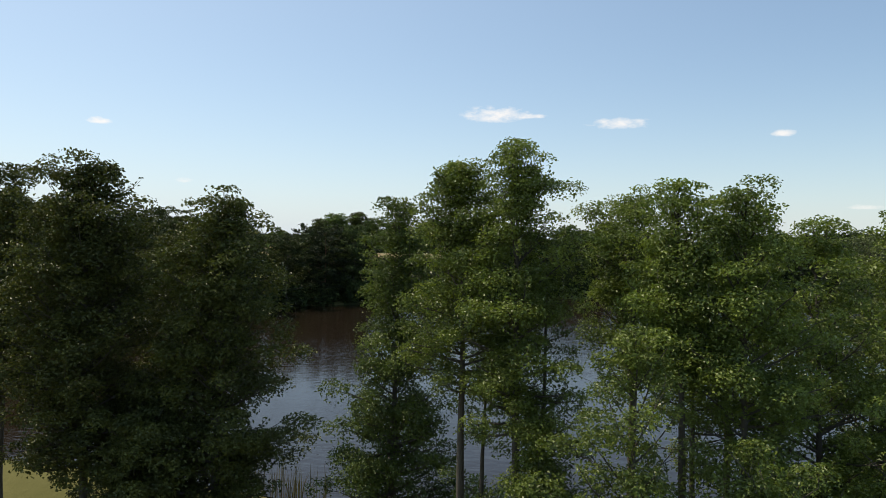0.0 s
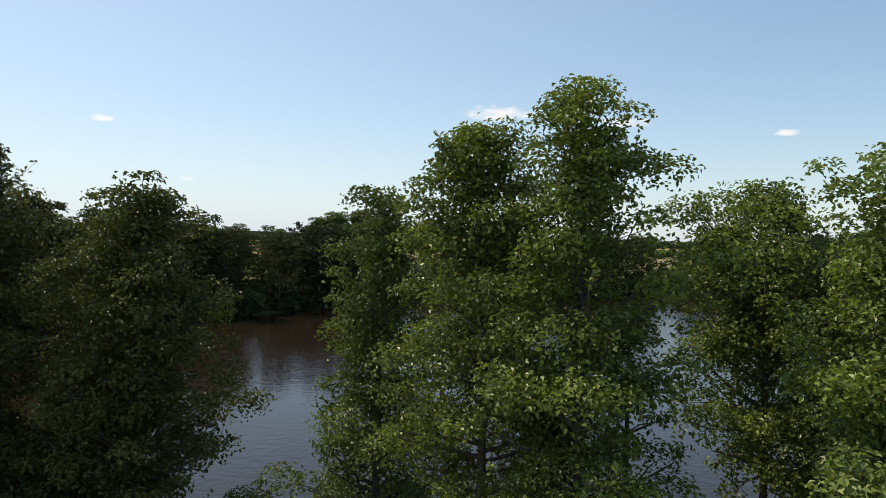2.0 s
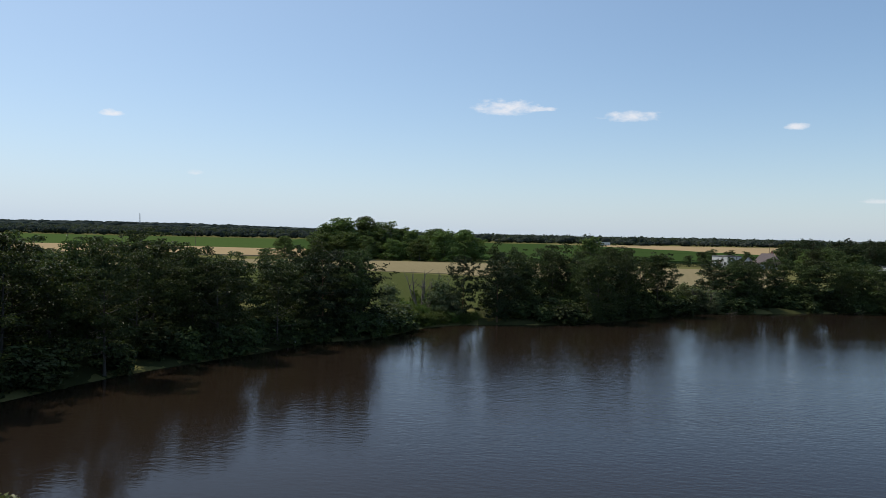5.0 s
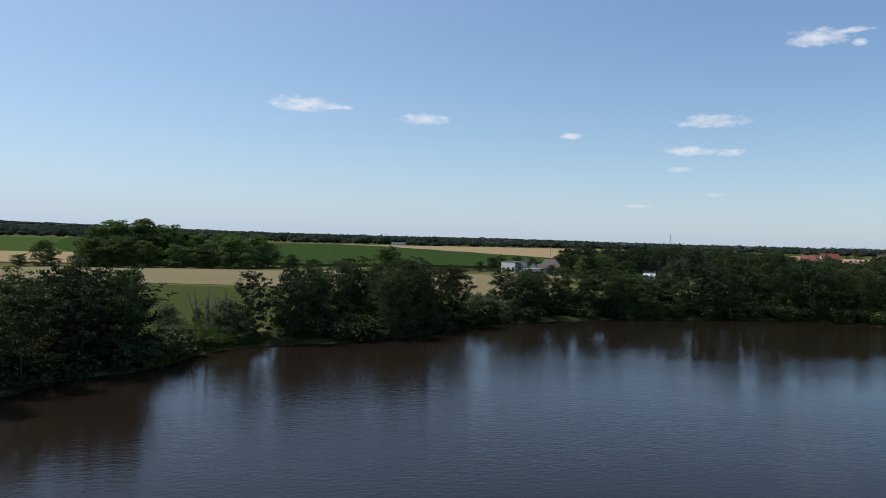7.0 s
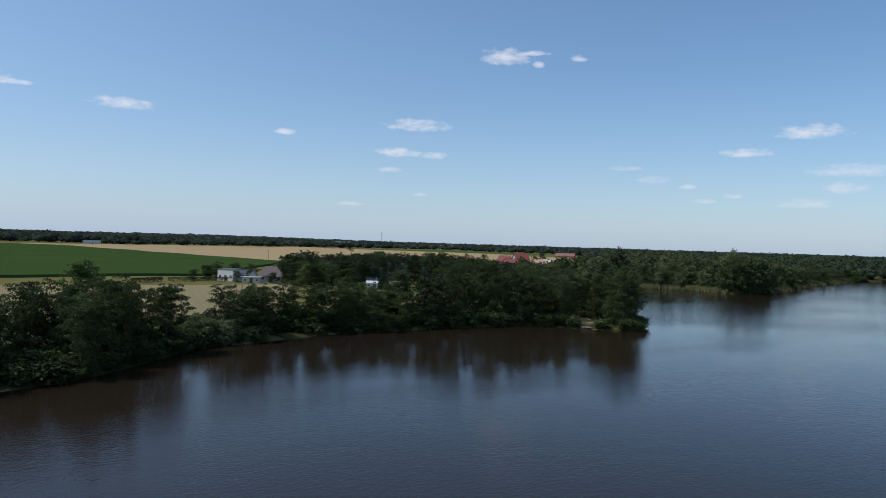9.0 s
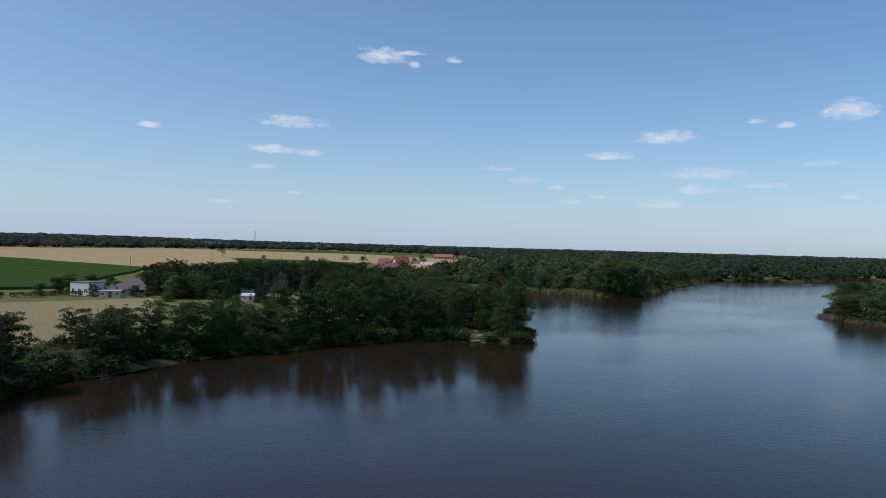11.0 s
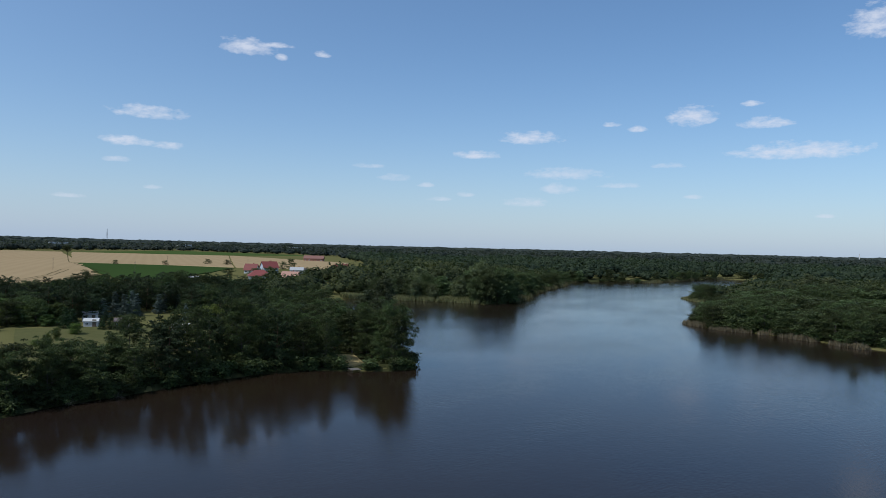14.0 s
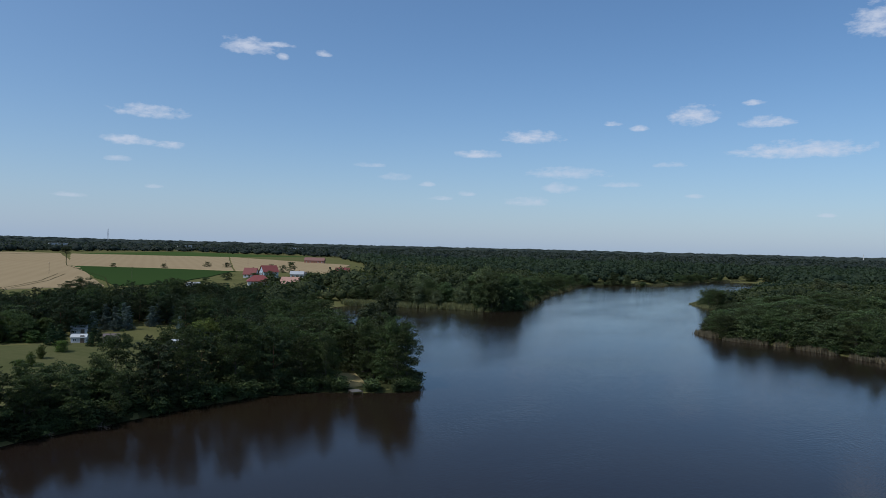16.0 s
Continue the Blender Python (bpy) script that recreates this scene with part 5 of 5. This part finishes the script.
house("house", "brick house with red roof near the wheat", 480, 446, -40, 11, 8, 3.0, 6.6, "gable", BRICK_WALL, RED_TILE, 0.5, group="houses of the village")
house("house", "old house with faded pink tile roof in trees", 324, 352, -65, 10, 8, 2.6, 6.6, "gable", BEIGE_WALL, SALMON_TILE, 0.5, group="houses of the village")
house("house", "beige gabled house among lakeside trees", 480, 380, 30, 9, 8, 5.0, 9.0, "gable", BEIGE_WALL, SALMON_TILE, 0.5, 2, group="houses of the village")
house("shed", "white metal shed with grey roof at field edge", 279, 382, -50, 7, 5, 2.6, 3.6, "gable", WHITE_WALL, GREY_ROOF, 0.2, chimney=False, per_side=2, group="houses of the village")
house("cabin", "white garden cabin with pale low-pitched roof", 124.5, 229, -42, 3.6, 2.4, 1.5, 2.1, "gable", WHITE_WALL, PALE_ROOF, 0.2, chimney=False, per_side=2, group="garden cabins")
house("cabin", "small brown wooden garden hut with dark roof", 128.6, 221.5, -40, 3.4, 2.6, 1.9, 2.7, "gable", DARK_WOOD, BROWN_TILE, 0.3, chimney=False, per_side=2, group="garden cabins")
house("cabin", "long white garden cabin with flat pale roof", 138.8, 209.7, -20, 4.8, 2.6, 1.9, 2.2, "flat", WHITE_WALL, PALE_ROOF, 0.3, chimney=False, per_side=2, group="garden cabins")
house("cabin", "small white garden shed among spruces", 132.5, 243, -35, 4.0, 2.6, 1.9, 2.5, "gable", WHITE_WALL, GREY_ROOF, 0.2, chimney=False, per_side=2, group="garden cabins")
for x, y, w, d, h, turn in ((1000, 720, 26, 12, 6, -55), (960, 790, 18, 10, 5.5, -50), (820, 1500, 34, 14, 12, -20), (1050, 1400, 30, 14, 12, -30),
                            (560, 1600, 24, 12, 12, -20), (1240, 1240, 28, 14, 12, -40), (1750, 330, 20, 12, 11, -70), (1800, 260, 26, 12, 9, -70), (210, 1130, 22, 10, 4.5, 5)):
    house("building", "distant pale flat-roofed building among woods", x, y, turn, w, d, h, h + 0.3, "flat", WHITE_WALL, GREY_ROOF, 0.2, max(1, int(h // 3)), False, 5, "distant buildings")


def hedge(x0, y0, x1, y1, height, wide, seed):
    r = np.random.default_rng(seed)
    n = int(math.hypot(x1 - x0, y1 - y0) * wide * height * 26)
    t = r.random(n)
    d = np.array([x1 - x0, y1 - y0]) / math.hypot(x1 - x0, y1 - y0)
    a, h = r.uniform(-wide / 2, wide / 2, n), height * np.sqrt(r.random(n))
    x, y = x0 + (x1 - x0) * t - d[1] * a, y0 + (y1 - y0) * t + d[0] * a
    v, f = leaves(np.stack([x, y, ground_z(x, y) + h], 1), r.uniform(0.25, 0.5, n), r)
    tagged(new("hedge", raw_mesh("hedge", v, f, SPRUCE_LEAF)), "clipped dark green hedge along the garden edge", "hedge")


hedge(70, 268.5, 89, 265, 1.7, 1.4, 31)
hedge(58, 266, 69, 271, 1.6, 2.0, 32)


# ---- masts and poles ----
def utility_pole(x, y, height, label="thin wooden utility pole standing in a field"):
    ob = thing("utility_pole", label, "utility pole", "poles across the fields", pose(x, y, gz(x, y) - 0.5))
    part("post", raw_mesh("post", *tube([(0, 0, 0), (0, 0, height * 0.5), (0, 0, height + 0.5)], [0.12, 0.10, 0.08], 8), DARK_WOOD, flat=False), None, ob)
    part("crossarm", block(-0.5, 0.5, -0.04, 0.04, height - 0.32, height - 0.22), DARK_WOOD, ob)
    for q in (-0.42, 0.0, 0.42):
        part("insulator", raw_mesh("insulator", *tube([(q, 0, height - 0.2), (q, 0, height)], [0.05, 0.03], 6), FRAME, flat=False), None, ob)


for x, y in ((-150, 400), (-62, 420), (40, 420), (170, 420), (295, 560), (420, 600), (560, 650), (300, 470)):
    utility_pole(x, y, 9.0)


def lattice_mast(x, y, height, wide):
    ob = thing("radio_mast", "slender steel lattice mast on the wooded horizon", "mast", "", pose(x, y, gz(x, y)))
    for sx, sy in ((-1, -1), (1, -1), (1, 1), (-1, 1)):
        part("leg", raw_mesh("leg", *tube([(sx * wide, sy * wide, 0), (sx * wide * 0.6, sy * wide * 0.6, height / 2), (sx * wide * 0.3, sy * wide * 0.3, height)], [0.4, 0.35, 0.3], 5), STEEL), None, ob)
    for k in range(10):
        z0, z1 = height * k / 10, height * (k + 1) / 10
        w0, w1 = wide * (1 - 0.7 * k / 10), wide * (1 - 0.7 * (k + 1) / 10)
        part("brace", raw_mesh("brace", *joined([tube([(-w0, -w0, z0), (w1, -w1, z1)], [0.2, 0.2], 4), tube([(w0, w0, z0), (-w1, w1, z1)], [0.2, 0.2], 4)]), STEEL), None, ob)


lattice_mast(-1465, 3130, 52, 3.0)
lattice_mast(1900, 3050, 60, 3.0)
chimney = thing("factory_chimney", "distant pale round factory chimney in the forest", "chimney", "", pose(2340, 130, gz(2340, 130)))
part("shaft", raw_mesh("shaft", *tube([(0, 0, 0), (0, 0, 13), (0, 0, 27)], [1.7, 1.4, 1.1], 14), WHITE_WALL, flat=False), None, chimney)
part("rim", raw_mesh("rim", *tube([(0, 0, 26.4), (0, 0, 27.4)], [1.3, 1.3], 14), GREY_ROOF, flat=False), None, chimney)


# ---- the waterside ----
def jetty(x, y, turn, length, wide, label):
    ob = thing("jetty", label, "jetty", "", pose(x, y, 0, 0, 0, turn))
    n = int(length / 0.26)
    for k in range(n):
        part("plank", block(-wide / 2 + 0.02 * (k % 3), wide / 2 - 0.015 * (k % 2), k * 0.26, k * 0.26 + 0.22, 0.62, 0.67, 0.01), OLD_PLANK, ob)
    for px in (-wide / 2 + 0.1, wide / 2 - 0.1):
        part("beam", block(px - 0.05, px + 0.05, 0, n * 0.26, 0.48, 0.615), DARK_WOOD, ob)
        for py in (0.2, length / 2, length - 0.2):
            part("post", raw_mesh("post", *tube([(px, py, -1.4), (px, py, 0.95)], [0.07, 0.06], 7), DARK_WOOD, flat=False), None, ob)


jetty(143.8, 153.6, 150, 3.0, 2.4, "small grey wooden fishing jetty on posts")


def rowing_boat(x, y, turn, length, label, mat):
    """An open boat: hull skin with thickness, benches and gunwale."""
    ob = thing("rowing_boat", label, "boat", "boats at the bank", pose(x, y, 0.02, 0, 0, turn))
    u = np.linspace(0, 1, 13)
    half = length * 0.19 * np.sin(np.pi * np.clip(u * 0.9 + 0.1, 0, 1)) ** 0.6
    rings = []
    for k, t in enumerate(u):
        sheer = 0.42 + 0.16 * (2 * t - 1) ** 2
        ring = [(length * (t - 0.5), half[k] * math.sin(a), sheer - (sheer + 0.1) * math.cos(a) ** 0.7 if math.cos(a) > 0 else sheer) for a in np.linspace(-np.pi / 2, np.pi / 2, 11)]
        rings.append(ring)
    v = np.array(rings).reshape(-1, 3)
    i, j = np.meshgrid(np.arange(12), np.arange(10), indexing="ij")
    f = np.stack([i * 11 + j, (i + 1) * 11 + j, (i + 1) * 11 + j + 1, i * 11 + j + 1], -1).reshape(-1, 4)
    hull = part("hull", raw_mesh("hull", v, f, mat, flat=False), None, ob)
    solid = hull.modifiers.new("thickness", "SOLIDIFY")
    solid.thickness = 0.04
    for q in (-0.22, 0.05, 0.3):
        part("bench", block(length * q - 0.12, length * q + 0.12, -length * 0.15, length * 0.15, 0.28, 0.32, 0.01), GREY_WOOD, ob)


rowing_boat(-23.6, 110.5, 100, 4.2, "white rowing boat moored beneath the bank trees", BOAT_PAINT)
rowing_boat(-26.0, 106.8, 60, 3.8, "pale rowing boat drawn up at the bank", GREY_WOOD)


def dead_tree(x, y, height, wide, seed, label, stems=9):
    """Bare stems that fan out from one stool, each with forked side branches."""
    r = np.random.default_rng(seed)
    bars = []
    for k in range(stems):
        az, fan = k * 2.4 + r.normal() * 0.3, r.uniform(0.1, 1.0)
        way = np.array([math.cos(az) * wide / height * fan, math.sin(az) * wide / height * fan, 1.0])
        stem = bent((math.cos(az) * 0.25, math.sin(az) * 0.25, 0), way / np.linalg.norm(way), height * r.uniform(0.75, 1.05), r, 0.03, 8, 0.05)
        bars.append(tube(stem, np.linspace(0.2, 0.03, len(stem)), 6))
        for q in range(7):
            f = r.uniform(0.35, 0.95) * (len(stem) - 1)
            at = np.array([np.interp(f, np.arange(len(stem)), stem[:, c]) for c in range(3)])
            out = np.array([r.normal(), r.normal(), 1.2])
            branch = bent(at, out / np.linalg.norm(out), height * r.uniform(0.12, 0.26), r, 0.08, 4, 0.08)
            bars.append(tube(branch, np.linspace(0.065, 0.016, len(branch)), 4))
    ob = thing("dead_tree", label, "tree", "", pose(x, y, gz(x, y) - 0.1))
    part("trunk", raw_mesh("trunk", *joined(bars), DEAD_BARK, flat=False), None, ob)


dead_tree(-7.6, 138.0, 8.6, 6.5, 71, "bare dead tree with upright pale branches")
dead_tree(50.5, 165.5, 5.6, 4.0, 72, "bare grey dead shrub amid willow foliage", 7)
for x, y, h, w in ((-4.6, 137.5, 6.4, 5.6), (-13.5, 138, 5.4, 4.8), (-10, 134, 2.6, 4.0), (-12, 127, 3.6, 4.5), (46.5, 163.5, 3.0, 4.0), (51, 163.8, 2.6, 3.6), (-2.6, 136.4, 4.6, 4.6), (48.5, 166, 4.6, 5.4), (52.5, 165.6, 4.0, 4.6), (46, 168, 5.0, 5)):
    willow.plant(x, y, h, w, rng.uniform(0, 360))
for x, y, h, w in ((102, 257.5, 3.4, 4.4), (105.5, 255.5, 3.2, 4.2), (91.5, 263.5, 3.6, 3.8), (86, 277, 5.0, 5.0), (90, 279, 5.6, 5.5), (97, 280, 5.4, 5.5), (102, 277, 5.2, 5.0), (80, 274, 3.6, 4.4), (113, 262, 6.4, 6), (118, 268, 7, 7), (112, 273, 7, 7), (110, 244, 6.5, 7), (116, 241, 6.5, 7), (118, 250, 7, 8), (123, 258, 7.5, 8)):
    wood_tree.plant(x, y, h, w, rng.uniform(0, 360), label="small garden tree beside the houses")
for x, y, h, w in ((113, 250, 5.6, 6.4), (118.5, 246, 6.0, 7.0), (121.5, 240.5, 5.6, 6.4), (115, 257, 6.2, 7.0), (124, 251, 7.2, 8.0), (109, 248.5, 3.2, 4.8), (113.5, 243, 3.4, 5.0), (117.5, 238, 3.0, 4.6), (105.5, 243, 2.6, 3.8), (103, 238, 2.4, 3.6)):
    copse_tree.plant(x, y, h, w, rng.uniform(0, 360), label="leafy garden tree on rough grass near the house", group="garden trees")
spruce.plant(110.6, 260.6, 6.8, 3.6, 40, label="dark conifer at the corner of the hip-roofed house")
for x, y, h, w in ((149, 213, 5.6, 6.0), (154, 214.5, 6.2, 5.4), (158, 218, 5.0, 5.0)):
    yellow_tree.plant(x, y, h, w, rng.uniform(0, 360))
pine.plant(-0.6, 138.2, 11.0, 5.8, 10, label="dark conifer standing at the water among willows")
for k in range(34):
    x, y = rng.uniform(-16, 2), rng.uniform(122, 150)
    if from_shore([x], [y])[0] > 1.0:
        bush.plant(x, y, rng.uniform(1.2, 2.8), rng.uniform(2.2, 3.6), rng.uniform(0, 360))
for k in range(80):
    x, y = rng.uniform(96, 158), rng.uniform(190, 240)
    if inside([(92, 196), (118, 188), (132, 192), (160, 216), (150, 232), (106, 240)], np.array([x]), np.array([y]))[0] and rng.random() < 0.3 and math.hypot(x - 139, y - 209) > 7 and math.hypot(x - 125, y - 224) > 9:
        bush.plant(x, y, rng.uniform(1.0, 3.0), rng.uniform(1.8, 3.4), rng.uniform(0, 360))


def reeds(name, places, height, mat, label, per=60, wide=0.06, seed=3):
    """Upright blades in clumps, with a bend towards the tip."""
    r = np.random.default_rng(seed)
    n = len(places) * per
    base = np.repeat(np.asarray(places, float), per, 0) + r.normal(size=(n, 2)) * 0.55
    z = np.maximum(ground_z(base[:, 0], base[:, 1]), -0.5)
    a, h = r.uniform(0, 2 * np.pi, n), height * r.uniform(0.6, 1.15, n)
    lean = r.normal(size=(n, 2)) * 0.12
    s = np.stack([np.cos(a), np.sin(a)], 1) * wide
    def pt(share, side):
        xy = base + lean * (h * share ** 1.8)[:, None] + s * side
        return np.concatenate([xy, (z + h * share)[:, None]], 1)
    v = np.stack([pt(0.0, -0.5), pt(0.0, 0.5), pt(0.6, 0.5), pt(1.0, 0.08), pt(1.0, -0.08), pt(0.6, -0.5)], 1).reshape(-1, 3)
    k = np.arange(n)[:, None] * 6
    f = np.concatenate([k + np.array([[0, 1, 2, 5]]), k + np.array([[5, 2, 3, 4]])])
    return tagged(new(name, raw_mesh(name, v, f, mat)), label, "reeds", kind="stuff")


spots = [p + inland * rng.uniform(-0.8, 1.0) for p, inland, _ in along([(-8.0, 29.0), (-6, 28.6), (-4.0, 27.6)], 0.45)]
reeds("reeds_near", spots, 1.5, BROWN_REED, "brown-tipped reeds standing in the near shallows", 14, 0.03, 41)
spots = [p + inland * rng.uniform(-7.0, 4.5) for p, inland, _ in along([(312, 300), (322, 294), (331, 266), (339, 254), (342, 239), (339, 230)][::-1], 0.22)]
reeds("reeds_bay", spots, 2.3, REED, "broad pale green reed bed around the bay", 44, 0.26, 42)
spots = [p + inland * rng.uniform(-3.5, 1.5) for p, inland, _ in along([(364, 221), (384, 226), (426, 241), (480, 256), (535, 268), (590, 283), (637, 294)][::-1], 0.7)]
spots += [p + inland * rng.uniform(-6.0, 1.5) for p, inland, _ in along([(672, 270), (677, 238), (745, 232), (828, 226), (876, 195)][::-1], 0.7)]
reeds("reeds_far_shore", spots, 2.0, REED, "pale reed fringe along the far shore", 9, 0.4, 43)
spots = [p - inland * rng.uniform(-2.5, 1.0) for p, inland, q in along([(280, 52), (289, 65), (301, 83), (304, 97), (307, 109), (320, 118), (330, 119)], 0.5) if math.sin(q * 60) + math.sin(q * 23 + 1) > -0.5]
reeds("reeds_headland", spots, 1.8, BROWN_REED, "dry brown reed clumps along the headland shore", 40, 0.22, 44)
spots = [p - inland * rng.uniform(-2.5, 1.5) for p, inland, q in along([(459, 138), (461, 147), (480, 158), (500, 159)], 0.5)]
reeds("reeds_spit", spots, 1.6, REED, "low pale reed edge round the wooded spit", 12, 0.35, 45)


def fallen_branches(x, y, turn, length, seed, label):
    (v, f), _ = grow(seed, length, length * 0.35, 0.2, "round", 14, 4, 1, 0.1, 0.1, thick=0.014, rise=(0.2, 0.7))
    ob = thing("fallen_tree", label, "dead tree", "", pose(x, y, 0.12, 0, 78, turn))
    part("trunk", raw_mesh("trunk", v, f, DEAD_BARK, flat=False), None, ob)


fallen_branches(54, 163.2, -70, 3.2, 81, "pale fallen branches lying on the water at the bank")
fallen_branches(93, 169.2, -100, 4.0, 82, "pale fallen branches lying on the water at the bank")
fallen_branches(84, 170.6, -80, 3.0, 83, "pale fallen branches lying on the water at the bank")


# ---- tracks across the fields ----
def ribbon(name, points, wide, mat, lift, label):
    """A trodden or driven way that follows the ground."""
    pts = rounded(points, 0) if len(points) < 3 else np.array(points, float)
    seg = np.hypot(*np.diff(pts, axis=0).T)
    s = np.concatenate([[0], np.cumsum(seg)])
    q = np.arange(0, s[-1], 6.0)
    c = np.stack([np.interp(q, s, pts[:, 0]), np.interp(q, s, pts[:, 1])], 1)
    d = np.gradient(c, axis=0)
    d /= np.linalg.norm(d, axis=1)[:, None]
    side = np.stack([-d[:, 1], d[:, 0]], 1)
    rows = [np.concatenate([c + side * o, (ground_z(*(c + side * o).T) + lift)[:, None]], 1) for o in (-wide / 2, 0, wide / 2)]
    v = np.stack(rows, 1).reshape(-1, 3)
    i, j = np.meshgrid(np.arange(len(q) - 1), np.arange(2), indexing="ij")
    f = np.stack([i * 3 + j, i * 3 + j + 1, (i + 1) * 3 + j + 1, (i + 1) * 3 + j], -1).reshape(-1, 4)
    tagged(new(name, raw_mesh(name, v, f[:, ::-1], mat)), label, "track", kind="structure")


ribbon("field_track", [(250, 416), (256, 426), (300, 500), (388, 702), (420, 760), (640, 1150)], 0.7, LITTER, 0.62, "dark grassy balk between wheat and beet")
ribbon("tractor_rut_south", [(206, 430), (256, 487), (307, 560)], 0.5, LITTER, 0.62, "dark tractor rut through the ripe wheat")
ribbon("tractor_rut_north", [(204, 433), (253, 490), (303, 563)], 0.5, LITTER, 0.62, "dark tractor rut through the ripe wheat")
